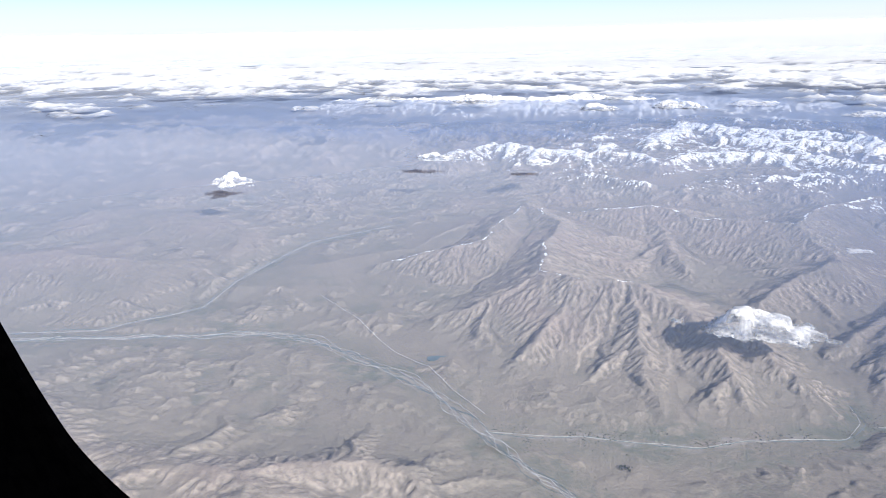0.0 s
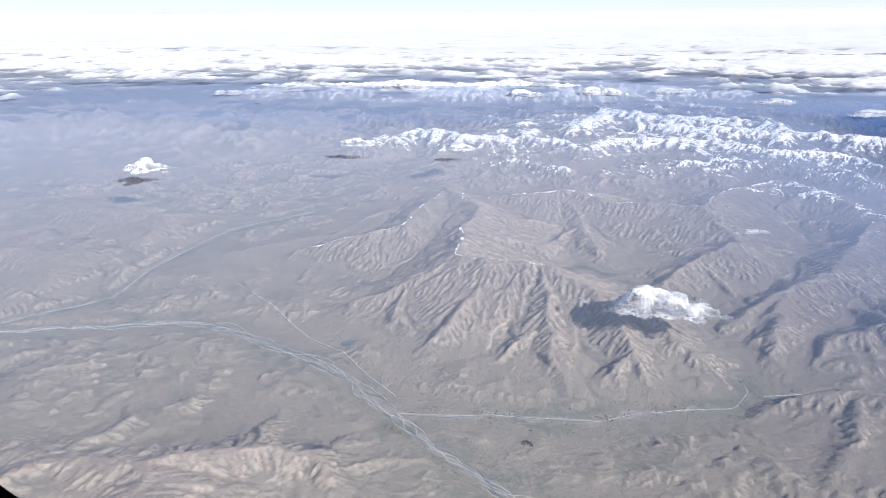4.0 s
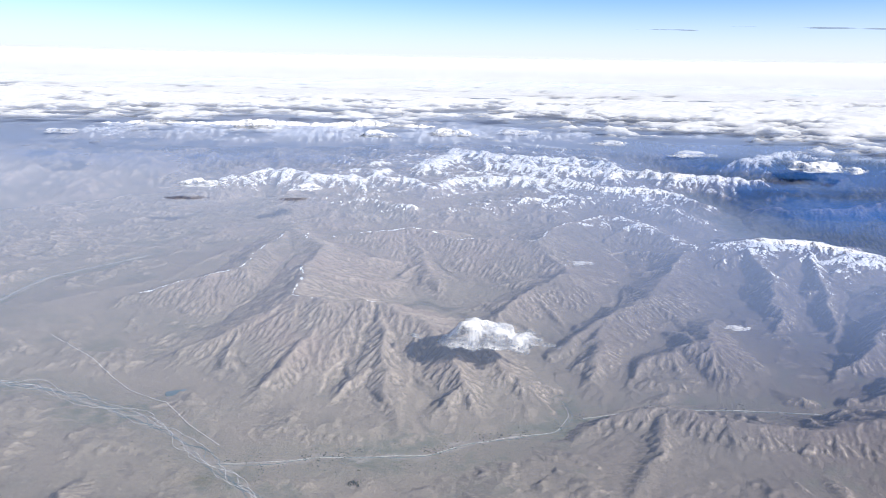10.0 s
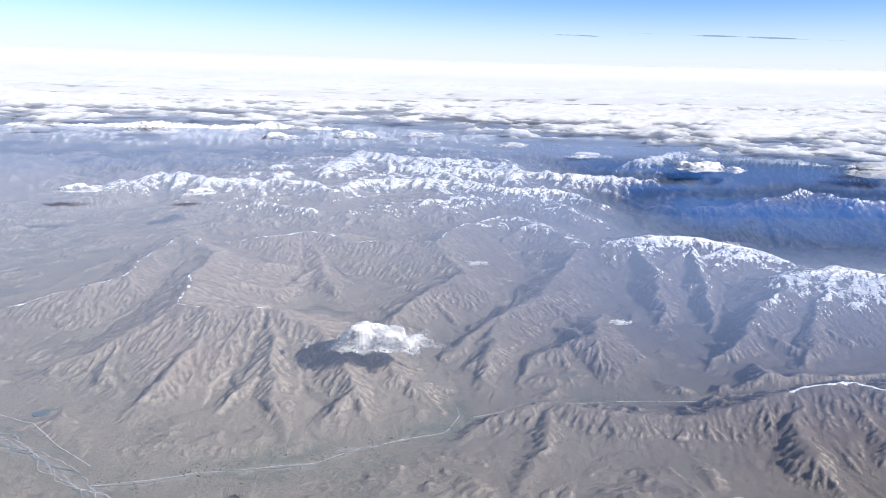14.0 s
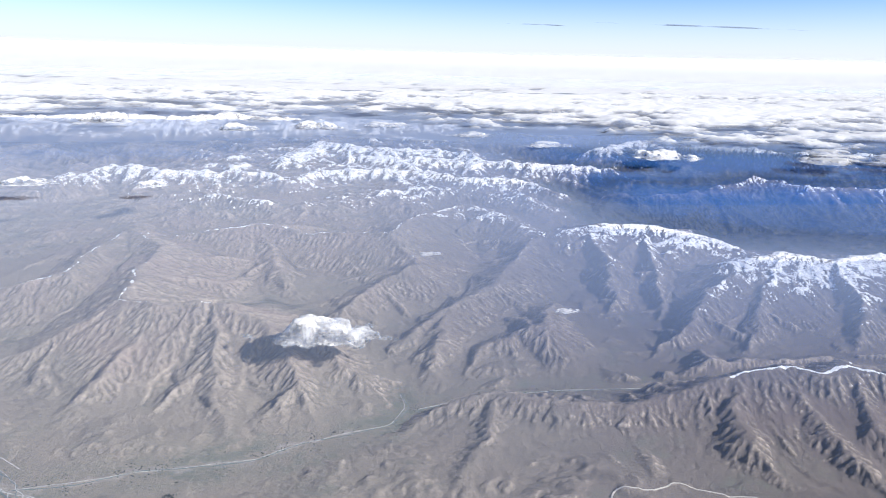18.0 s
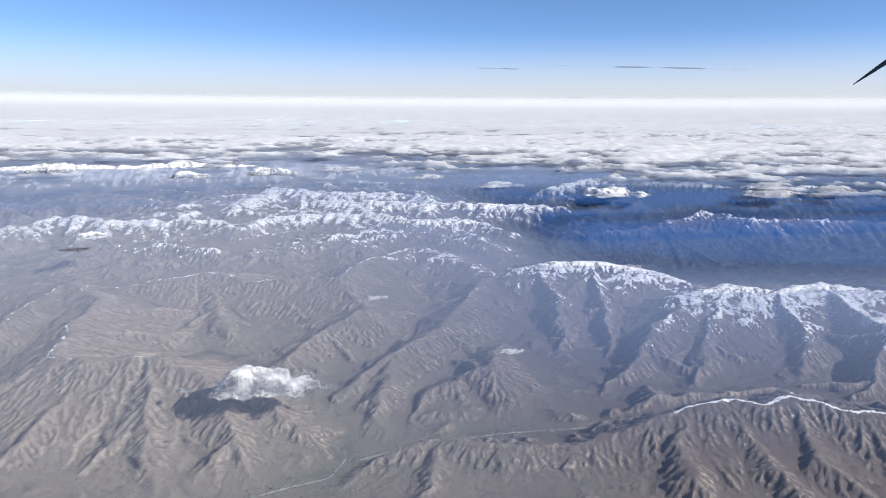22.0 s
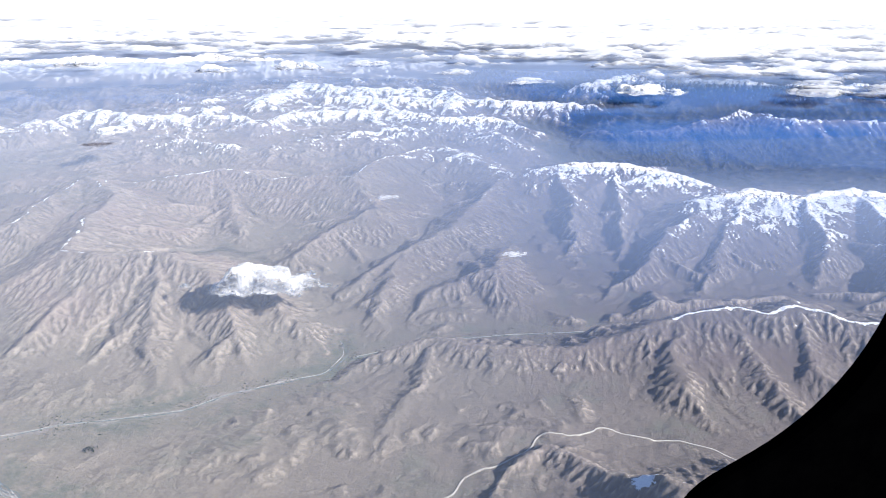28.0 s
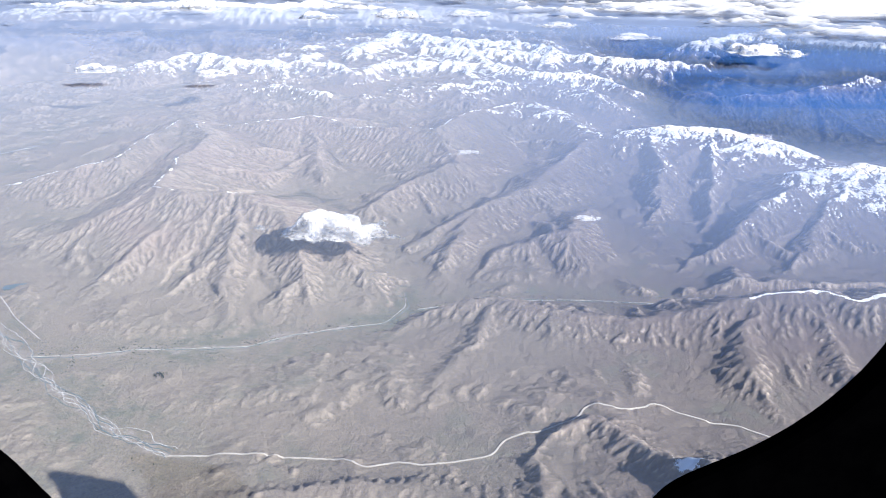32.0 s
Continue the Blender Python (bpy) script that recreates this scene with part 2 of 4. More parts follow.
# ---- the plan: crests, rivers and roads, as (x, y, z) ----
CRESTS = {
    "front": [
        (0.50, [(-125, 300, 7), (-92, 312, 14), (-79, 322, 16), (-74, 350, 18), (-68, 391, 20), (-45, 357, 19), (-43, 314, 18),
                (-43, 276, 18), (-26, 267, 18.6), (-4, 266, 18), (18, 253, 15), (36, 240, 11), (50, 226, 6)]),
        (0.55, [(-43, 276, 18), (-60, 258, 11), (-78, 244, 5)]),
        (0.55, [(-26, 267, 18), (-30, 240, 11), (-40, 215, 4)]),
        (0.55, [(-4, 266, 18), (0, 235, 11), (5, 212, 5), (6, 198, 2)]),
        (0.55, [(18, 253, 15), (26, 228, 10.5), (30, 212, 6), (33, 200, 2)]),
    ],
    "middle": [
        (0.45, [(-70, 400, 15), (-42, 387, 16), (3, 398, 20), (29, 382, 18), (72, 373, 20), (98, 417, 21), (133, 444, 21),
                (147, 410, 20), (162, 384, 16)]),
        (0.50, [(158, 372, 16), (138, 336, 14), (116, 300, 12), (95, 275, 10), (76, 262, 7), (63, 250, 5)]),
        (0.55, [(95, 275, 9), (80, 240, 7.6), (76, 226, 4)]),
        (0.55, [(138, 280, 8), (124, 246, 12.7), (113, 247, 10), (97, 236, 7), (88, 222, 4)]),
        (0.55, [(124, 246, 12), (125, 228, 6)]),
        (0.48, [(72, 373, 18), (84, 335, 14), (80, 325, 14), (64, 309, 12), (48, 281, 8)]),
        (0.50, [(3, 398, 19), (10, 360, 12), (20, 320, 8)]),
    ],
    "snowy": [
        (0.45, [(162, 384, 16), (177, 378, 19), (203, 380, 22), (228, 372, 22), (250, 352, 21), (264, 336, 16)]),
        (0.52, [(186, 366, 20), (182, 318, 14), (172, 289, 9), (160, 272, 5)]),
        (0.52, [(225, 366, 20), (204, 317, 13), (194, 280, 8), (180, 258, 4)]),
    ],
    "massif": [
        (0.45, [(240, 300, 20), (268, 308, 22.5), (290, 296, 21), (322, 301, 22), (346, 284, 21), (373, 282, 21),
                (430, 262, 20)]),
        (0.55, [(232, 284, 19), (198, 258, 13), (170, 233, 7), (150, 214, 3)]),
        (0.55, [(266, 304, 22), (230, 262, 13), (198, 228, 6)]),
        (0.55, [(290, 294, 21), (268, 250, 14), (246, 222, 5)]),
        (0.50, [(322, 300, 21), (300, 236, 20), (268, 212, 11), (246, 200, 5)]),
        (0.50, [(373, 280, 20), (352, 220, 14), (310, 190, 7)]),
    ],
    "near": [
        (0.42, [(62, 191, 2), (72, 198, 4.5), (95, 199, 8), (111, 190, 8.3), (133, 185, 8.6), (147, 187, 10), (168, 190, 14.3),
                (188, 193, 16), (201, 187, 16), (212, 187, 17), (226, 176, 16), (241, 169, 16), (275, 160, 15)]),
        (0.40, [(95, 198, 7.5), (88, 176, 5), (70, 160, 3)]),
        (0.45, [(168, 189, 13.5), (158, 172, 7.5), (150, 160, 4)]),
        (0.45, [(201, 186, 15), (190, 168, 8), (182, 158, 4)]),
    ],
    "foot": [
        (0.68, [(88, 128, 3.5), (100, 135, 6), (112, 139.5, 7.5), (119, 129, 9), (126, 119, 12), (131, 115, 16), (136, 104, 18), (145, 90, 20)]),
        (0.62, [(112, 139, 7), (130, 137, 6), (145, 128, 7), (160, 112, 10)]),
        (0.40, [(20, 116, 3), (50, 118, 5), (75, 117, 6), (100, 108, 9), (131, 100, 14)]),
    ],
    "bluff": [
        (0.45, [(-215, 150, 8), (-180, 140, 7), (-148, 130, 6), (-114, 124, 9), (-89, 125, 10), (-75, 140, 8), (-58, 142, 6), (-40, 128, 3)]),
        (0.40, [(-89, 125, 10), (-80, 100, 11), (-60, 80, 12)]),
        (0.40, [(-114, 124, 9), (-130, 100, 11)]),
    ],
    "western": [
        (0.22, [(-330, 240, 11), (-290, 268, 12), (-243, 268, 10), (-215, 290, 6)]),
        (0.22, [(-340, 350, 13), (-280, 345, 13), (-228, 338, 11), (-205, 360, 6)]),
        (0.22, [(-380, 450, 14), (-320, 448, 12), (-270, 470, 9)]),
        (0.20, [(-320, 180, 9), (-270, 165, 7), (-230, 176, 4)]),
        (0.18, [(-160, 296, 6), (-120, 330, 7), (-105, 380, 9)]),
    ],
}
FAR_CRESTS = {
    "far": [
        (0.32, [(-170, 565, 20), (-136, 600, 25), (-91, 578, 24), (-12, 580, 22), (10, 545, 20), (32, 580, 24), (64, 586, 24), (116, 577, 24),
                (156, 540, 22), (191, 542, 23), (214, 500, 18)]),
        (0.32, [(0, 640, 26), (33, 745, 30), (91, 700, 29), (162, 690, 28), (191, 642, 26), (225, 606, 26), (296, 600, 22)]),
        (0.32, [(116, 577, 22), (98, 700, 27)]),
        (0.32, [(60, 660, 26), (120, 640, 27), (170, 620, 26)]),
    ],
    "dark": [
        (0.36, [(236, 470, 10), (262, 510, 14), (301, 500, 16), (340, 509, 18), (400, 530, 24), (430, 506, 22), (486, 503, 20), (560, 490, 18)]),
        (0.36, [(340, 509, 17), (352, 470, 8), (356, 440, 0)]),
        (0.36, [(400, 530, 23), (410, 490, 12), (424, 450, 0)]),
        (0.36, [(331, 721, 28), (395, 770, 30), (464, 739, 30), (574, 691, 28), (680, 680, 27)]),
        (0.36, [(395, 770, 29), (420, 690, 16)]),
    ],
    "distant": [
        (0.28, [(-560, 980, 22), (-448, 946, 24), (-345, 910, 24), (-238, 879, 23), (-150, 900, 20)]),
        (0.28, [(-351, 1249, 28), (-240, 1281, 34), (-141, 1259, 33), (-41, 1194, 30), (103, 1000, 34), (220, 1010, 30)]),
        (0.28, [(-460, 930, 34), (-380, 955, 40), (-310, 945, 37), (-240, 960, 42), (-160, 950, 39), (-90, 975, 42), (-20, 960, 38), (50, 985, 34)]),
        (0.25, [(-900, 1100, 22), (-760, 1050, 25), (-628, 1000, 22)]),
        (0.22, [(-700, 720, 14), (-560, 700, 15), (-430, 640, 13)]),
        (0.28, [(260, 960, 28), (380, 990, 30), (520, 960, 28)]),
    ],
}
RIVERS = {
    "braided": [(-300, 180, 2), (-243, 189, 2), (-202, 204, 2), (-174, 212, 2), (-149, 222, 2), (-121, 221, 1), (-97, 210, 1), (-77, 201, 1),
                (-58, 188, 0), (-43, 174, 0), (-27, 159, 0), (-15, 150, 0), (2, 139, 0), (13, 133, 0)],
    "upper": [(-150, 380, 5), (-182, 336, 4), (-190, 273, 4), (-186, 240, 3), (-213, 208, 2), (-250, 194, 2)],
    "side": [(-42, 174, 0), (-26, 175, 0), (-12, 179, 0), (2, 179, 0), (19, 181, 0), (31, 188, 0), (49, 193, 1), (59, 195, 1), (66, 206, 2),
             (64, 216, 3)],
    "valley": [(69, 204, 2), (90, 209, 2.5), (112, 209, 3), (141, 206, 4), (165, 203, 4), (220, 205, 5), (260, 196, 5)],
}
ROADS = {
    "pass": [(13, 133, 1), (29, 132.5, 1), (40, 132, 1), (53, 131, 1), (59, 127.5, 1), (66, 129.5, 1), (73, 128, 2), (88, 131.5, 2), (92, 138, 2),
             (101, 139.5, 3), (110, 143, 3), (113, 148, 3), (122, 146, 3), (131, 149, 3), (142, 143.5, 3), (148, 142.5, 3), (156, 137, 3), (163, 125, 4)],
    "plain": [(-139, 263, 3), (-109, 239, 2), (-87, 219, 1), (-70, 209, 1), (-58, 196, 0), (-44, 184, 0)],
}


def floor_height(x, y):
    z = 4 * ss(230, 360, y) + 7 * ss(330, 520, y) * ss(-170, -20, x) * (1 - ss(200, 280, x))
    z = z - 14 * ss(400, 470, y) * ss(215, 300, x) + 2.5 * ss(60, 140, x) * (1 - ss(230, 330, y))
    return z


def spurs(line, steep, rng, gap=1.05, sway=0.85):
    """Side spurs that run down from a crest, on both flanks."""
    made, side = [], 1
    for p, q in zip(line[:-1], line[1:]):
        run = math.hypot(q[0] - p[0], q[1] - p[1])
        tx, ty = (q[0] - p[0]) / run, (q[1] - p[1]) / run
        at = rng.uniform(1, 6)
        while at < run:
            x, y, z = p[0] + tx * at, p[1] + ty * at, p[2] + (q[2] - p[2]) * at / run
            fall = z - float(floor_height(np.array(x), np.array(y)))
            side = -side
            turn = rng.uniform(-sway, sway)
            dx, dy = -ty * side + tx * turn, tx * side + ty * turn
            far = max(fall, 0) / (steep * 0.50) * rng.uniform(0.5, 1.15)
            bend = rng.uniform(-0.4, 0.4)
            if fall > 2.5:
                mid = (x + dx * far * 0.5 - dy * bend * far * 0.5, y + dy * far * 0.5 + dx * bend * far * 0.5)
                made.append([(x, y, z - 0.4), (*mid, z - fall * rng.uniform(0.40, 0.50)), (x + dx * far, y + dy * far, z - fall * 0.97)])
            at += gap * max(7.0, fall) * rng.uniform(0.5, 1.9)
    return made


def raw_height(x, y):
    """Height before the water has worked on it, the number of the range that rises there, and the way to the nearest river."""
    rng = random.Random(11)
    wx, wy = warp(x, y)
    base = floor_height(x, y)
    roll = 1.5 * fbm(x, y, 34, 6, 21, 0.55) + 0.8 * fbm(x, y, 26, 5, 33, 0.5, True) * (0.35 + 0.65 * ss(0, -60, x) + 0.65 * ss(10, 50, x))
    river = np.full(x.shape, 1e9)
    for line in RIVERS.values():
        river = np.minimum(river, to_line(x, y, line)[0])
    low = base + np.maximum(roll * (1.2 + 1.0 * ss(-120, -260, x)) + 0.5, -0.2) * ss(2, 18, river)
    far_side = np.maximum(ss(520, 640, y), 0.75 * ss(395, 500, y) * ss(-200, -40, x) * (1 - ss(180, 230, x)))
    low = low + far_side * (8 * fbm(x, y, 95, 6, 61, 0.55, True) - 4)
    top, who = np.full(x.shape, -1e3), np.zeros(x.shape, int)
    gx, gy = x[0], y[:, 0]
    for number, lines in enumerate(list(CRESTS.values()) + list(FAR_CRESTS.values()), 1):
        for nth, (steep, crest) in enumerate(lines):
            steep = steep * (1.9 if number > len(CRESTS) else 1.0)
            bold = number in (3, 4)
            main = spurs(crest, steep, rng, 0.75 if number == 5 else 1.5 if bold or number < 3 else 1.1, 0.35 if number == 5 else 0.85)
            small = [] if bold and nth else [one for stem in main for one in spurs(stem, steep * 1.8, rng, 1.5 if number > 2 else 1.9)]
            for k, line in enumerate([crest] + main + small):
                pitch = steep * (0.74 if k == 0 else 1.05 if k <= len(main) else 1.35)
                if bold:
                    pitch = (0.80 if k == 0 else 0.72) if nth else (0.32 if k == 0 else 0.64)
                reach = min(max(p[2] for p in line) / pitch + 26, 110)
                i0, i1 = np.searchsorted(gx, (min(p[0] for p in line) - reach, max(p[0] for p in line) + reach))
                j0, j1 = np.searchsorted(gy, (min(p[1] for p in line) - reach, max(p[1] for p in line) + reach))
                if i1 - i0 < 2 or j1 - j0 < 2:
                    continue
                cut = (slice(j0, j1), slice(i0, i1))
                d, z, along, lee = to_line(wx[cut], wy[cut], line)
                h = z - pitch * (1 + (0.34 if bold else 0.24) * lee) * (np.sqrt(d * d + 1.0) - 1.0) - (1.3 if k > len(main) else 0)
                rise = h - base[cut]
                h = np.where(rise < 4, base[cut] + 4 * np.exp(np.clip(rise / 4 - 1, -6, 0)) - 0.6, h)
                higher = h > top[cut]
                who[cut] = np.where(higher, number, who[cut])
                top[cut] = np.maximum(h, top[cut])
    body = np.clip(top - base, 0, 20)
    top = top + (fbm(x, y, 20, 5, 5, 0.55, True) - 0.3) * 0.035 * body
    rough = ss(440, 540, y) * ss(3, 10, body)
    top = top + rough * (2.2 * fbm(x, y, 30, 5, 81, 0.55, True) - 1.2)
    keep = ss(0.5, 7, river)
    top = base + (top - base) * (0.08 + 0.92 * keep)
    return np.maximum(low, top), np.where((top > low + 0.2) & (body > 0.8), who, 0), river


def erode(z, cell, drops, steps, rounds, seed=4):
    """Rain runs downhill, cuts and lays down: the gullies and fans of the slopes."""
    rng = np.random.default_rng(seed)
    z = z / cell
    ny, nx = z.shape
    flat = z.ravel()
    flow = np.zeros(flat.size)
    for _ in range(rounds):
        px, py = rng.uniform(2, nx - 4, drops), rng.uniform(2, ny - 4, drops)
        vx, vy, speed, load, water = np.zeros(drops), np.zeros(drops), np.ones(drops), np.zeros(drops), np.ones(drops)
        for _ in range(steps):
            ix, iy = px.astype(int), py.astype(int)
            u, v = px - ix, py - iy
            i = iy * nx + ix
            a, b, c, d = flat[i], flat[i + 1], flat[i + nx], flat[i + nx + 1]
            gx, gy = (b - a) * (1 - v) + (d - c) * v, (c - a) * (1 - u) + (d - b) * u
            h = (a * (1 - u) + b * u) * (1 - v) + (c * (1 - u) + d * u) * v
            vx, vy = vx * 0.25 - gx * 0.75, vy * 0.25 - gy * 0.75
            n = np.maximum(np.hypot(vx, vy), 1e-6)
            vx, vy = vx / n, vy / n
            qx, qy = np.clip(px + vx, 1, nx - 3), np.clip(py + vy, 1, ny - 3)
            jx, jy = qx.astype(int), qy.astype(int)
            s, t = qx - jx, qy - jy
            j = jy * nx + jx
            h2 = (flat[j] * (1 - s) + flat[j + 1] * s) * (1 - t) + (flat[j + nx] * (1 - s) + flat[j + nx + 1] * s) * t
            dh = h2 - h
            room = np.maximum(-dh, 0.01) * speed * water * 5.0
            give = np.where(dh > 0, np.minimum(dh, load), np.where(load > room, (load - room) * 0.2, -np.minimum((room - load) * 0.15, np.maximum(-dh, 0))))
            load = load - give
            change, hits = np.zeros(flat.size), np.zeros(flat.size)
            for k, w in ((0, (1 - u) * (1 - v)), (1, u * (1 - v)), (nx, (1 - u) * v), (nx + 1, u * v)):
                change += np.bincount(i + k, give * w, flat.size)
                hits += np.bincount(i + k, w, flat.size)
            flat += change / np.maximum(hits, 1.0)
            flow += hits
            speed = np.sqrt(np.clip(speed * speed - dh * 2, 0.02, 9))
            water = water * 0.975
            px, py = qx, qy
    return flat.reshape(ny, nx) * cell, np.log1p(flow.reshape(ny, nx))


def blur(a, times=1):
    for _ in range(times):
        p = np.pad(a, 1, mode="edge")
        a = (p[:-2, 1:-1] + p[2:, 1:-1] + p[1:-1, :-2] + p[1:-1, 2:] + 4 * a) / 8
    return a


def sheet_mesh(name, X, Y, Z, keep, layers, mat):
    """A mesh of the kept cells of a height grid, with its layers as point attributes."""
    ny, nx = Z.shape
    i = (np.arange(ny - 1)[:, None] * nx + np.arange(nx - 1)[None, :])[keep]
    quads = np.stack([i, i + 1, i + nx + 1, i + nx], 1)
    used, quads = np.unique(quads, return_inverse=True)
    quads = quads.reshape(-1, 4)
    me = bpy.data.meshes.new(name)
    me.vertices.add(len(used)), me.loops.add(quads.size), me.polygons.add(len(quads))
    me.vertices.foreach_set("co", np.stack([X.ravel()[used], Y.ravel()[used], Z.ravel()[used]], 1).astype(np.float32).ravel())
    me.loops.foreach_set("vertex_index", quads.astype(np.int32).ravel())
    me.polygons.foreach_set("loop_start", np.arange(0, quads.size, 4, dtype=np.int32))
    me.polygons.foreach_set("use_smooth", np.ones(len(quads), bool))
    for key, values in layers.items():
        me.attributes.new(key, 'FLOAT', 'POINT').data.foreach_set("value", values.ravel()[used].astype(np.float32))
    me.update()
    me.validate()
    me.materials.append(mat)
    return new(name, me)


# ---- the land ----
CELL = 0.6
NX, NY = np.arange(-340, 420.1, CELL), np.arange(78, 560.1, CELL)
X, Y = np.meshgrid(NX, NY)
Z0, WHO, RIVER = raw_height(X, Y)
Z, FLOW = erode(Z0.copy(), CELL, 40000, 50, 7)
EDGE = np.minimum(np.minimum(X - NX[0], NX[-1] - X), np.minimum(Y - NY[0], NY[-1] - Y))
Z = Z0 + np.clip(Z - Z0, -0.75, 0.5) * ss(2, 20, EDGE)
GY0, GX0 = np.gradient(Z, CELL)
STEEP = blur(np.hypot(GX0, GY0), 4)
Z = Z + ss(0.12, 0.5, STEEP) * (0.24 * fbm(*warp(X, Y), 7, 4, 91, 0.55, True) - 0.12) + 0.05 * fbm(X, Y, 3, 2, 97)
Z = np.where(RIVER < 2.5, blur(Z, 3), Z)


def land_layers(X, Y, Z, river, cell, flow):
    base = floor_height(X, Y)
    n1, n2 = fbm(X, Y, 24, 5, 41), fbm(X, Y, 6, 4, 51)
    gy, gx = np.gradient(Z, cell)
    slope = np.hypot(gx, gy)
    shady = np.clip((-gx * -0.74 - gy * 0.62), -1, 1)
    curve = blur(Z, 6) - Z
    line = 30 - 11.5 * ss(70, 180, X + 0.25 * (Y - 380)) - 3.0 * ss(220, 260, X) - 4 * ss(450, 560, Y)
    line = np.where(Y > 470, 20.6 + 4.2 * ss(570, 700, Y) + 4.5 * ss(225, 270, X) * ss(600, 560, Y), line + 0.6 + 2.5 * ss(235, 215, Y)) + 8 * ss(-150, -300, X) * ss(800, 560, Y) + 3 * ss(-100, -300, X)
    snow = 0.40 + (Z - line) * 0.10 + n1 * 0.32 + n2 * 0.5 - shady * 0.4 - curve * (0.35 if cell < 2 else 0.30)
    snow = np.minimum(snow, np.where(Y > 480, 0.62, 0.66) + 0.1 * n2) * ss(8, 12, Z)
    bent = warp(X, Y)
    for thin, height, line in ((0.40, 0.40, CRESTS["front"][0][1][3:10]), (0.6, 1.2, CRESTS["near"][0][1][6:]), (0.6, 0.36, CRESTS["middle"][0][1]), (0.42, 0.42, CRESTS["front"][0][1][:5]), (1.8, 0.34, CRESTS["foot"][0][1][4:])):
        d = to_line(*bent, line)[0]
        snow = np.maximum(snow, ss(thin * 1.6, thin * 0.6, d) * (height if height > 0.6 else height + 0.75 * n2 + 0.45 * n1))
    # Curvature darkens hollows: relief shade put into the colour; flow adds stream lines.
    gully_shade = np.clip(curve * 3.2, 0, 0.85) * ss(0.06, 0.3, slope)
    gully_shade = np.maximum(gully_shade, ss(np.percentile(flow, 91), np.percentile(flow, 99), flow) * (0.65 + 0.6 * n1) * ss(0.03, 0.12, slope))
    green = ss(0.28, 0.08, slope) * ss(10, 2, np.abs(river - 5)) * 0.32 + ss(0.25, 0.05, slope) * ss(0.05, 0.5, n1) * ss(5, 2, Z - base) * 0.5
    scree_lit_crest = 0.6 * ss(0.3, 0.65, slope) * ss(0.0, 0.6, n1 + 0.6 * n2) * ss(60, -30, X) * ss(200, 225, Y) + ss(0.2, 0.5, slope) * ss(150, 130, Y) * ss(-30, -60, X) * 0.9
    # Convex crests are paled too: lit ridges put into the colour.
    scree_lit_crest = np.maximum(scree_lit_crest, np.clip(-curve * 3.2, 0, 0.85) * ss(0.08, 0.3, slope) * (0.75 + 0.6 * n1))
    gravel = ss(2.0, 0.4, river + 2.0 * n2 + 1.2 * ss(20, 60, X)) * 0.45
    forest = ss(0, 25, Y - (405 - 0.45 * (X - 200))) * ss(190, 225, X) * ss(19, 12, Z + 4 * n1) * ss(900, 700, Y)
    return {"snow": snow, "green": np.clip(green, 0, 1), "scree_lit_crest": np.clip(scree_lit_crest, 0, 1), "gully_shade": gully_shade, "gravel": gravel, "forest": forest}


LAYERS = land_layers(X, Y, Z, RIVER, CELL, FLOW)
CELLWHO = WHO[:-1, :-1]
NAMES = {1: ("mountain_range", "brown tussock range with thin snow along its crest"),
         2: ("mountain_range", "bare brown mountain range with patchy snow on its crest"),
         3: ("mountain_range", "brown range with a snow-capped crest and shadowed gullies"),
         4: ("mountain", "broad brown mountain with a wide snow cap"),
         5: ("ridge", "fluted brown ridge with a thin white snow line"),
         6: ("foothill", "brown foothill with shaded gullies and old snow beside a road"),
         7: ("bluff", "pale eroded bluffs above the river plain"),
         8: ("hill_range", "rounded pinkish brown hills beside a river")}
for number, (kind_name, words) in NAMES.items():
    if (CELLWHO == number).sum() > 50:
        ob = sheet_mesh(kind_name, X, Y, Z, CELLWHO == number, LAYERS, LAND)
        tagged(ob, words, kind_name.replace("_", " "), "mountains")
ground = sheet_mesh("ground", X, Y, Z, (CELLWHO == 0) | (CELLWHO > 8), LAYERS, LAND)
tagged(ground, "dry river plain and valley floors with greenish flats", "ground", kind="structure")

STEP = 2.0
GX, GY = np.arange(-860, 961, STEP), np.arange(40, 1361, STEP)
FX, FY = np.meshgrid(GX, GY)
FZ, FWHO, FRIVER = raw_height(FX, FY)
FRAW = FZ.copy()
FZ, FFLOW = erode(FZ, STEP, 40000, 25, 5, 8)
FZ = np.minimum(FZ, FRAW + 0.8)
inside = (FX > NX[0] + STEP) & (FX < NX[-1] - STEP) & (FY > NY[0] + STEP) & (FY < NY[-1] - STEP)
FZ = np.where((FX > NX[0] - 1) & (FX < NX[-1] + 1) & (FY > NY[0] - 1) & (FY < NY[-1] + 1), FZ - 0.6, FZ)
FZ = np.where(np.minimum(np.minimum(FX - GX[0], GX[-1] - FX), np.minimum(FY - GY[0], GY[-1] - FY)) < 1, 0.0, FZ)
FLAYERS = land_layers(FX, FY, FZ, FRIVER, STEP, FFLOW)
out = ~(inside[:-1, :-1] & inside[1:, 1:])
FCELL = FWHO[:-1, :-1]
for number, (kind_name, words) in {9: ("mountain_range", "jagged far range with heavy bright snow"),
                                   10: ("mountain_range", "dark blue forested range with snow on its crest"),
                                   11: ("mountain_range", "distant hazy range with snow-covered peaks")}.items():
    ob = sheet_mesh(kind_name, FX, FY, FZ, out & (FCELL == number), FLAYERS, LAND)
    tagged(ob, words, "mountain range", "mountains")
plain = sheet_mesh("ground", FX, FY, FZ, out & (FCELL < 9), FLAYERS, LAND)
tagged(plain, "hazy brown lowland between the far ranges", "ground", kind="structure")
bm = bmesh.new()
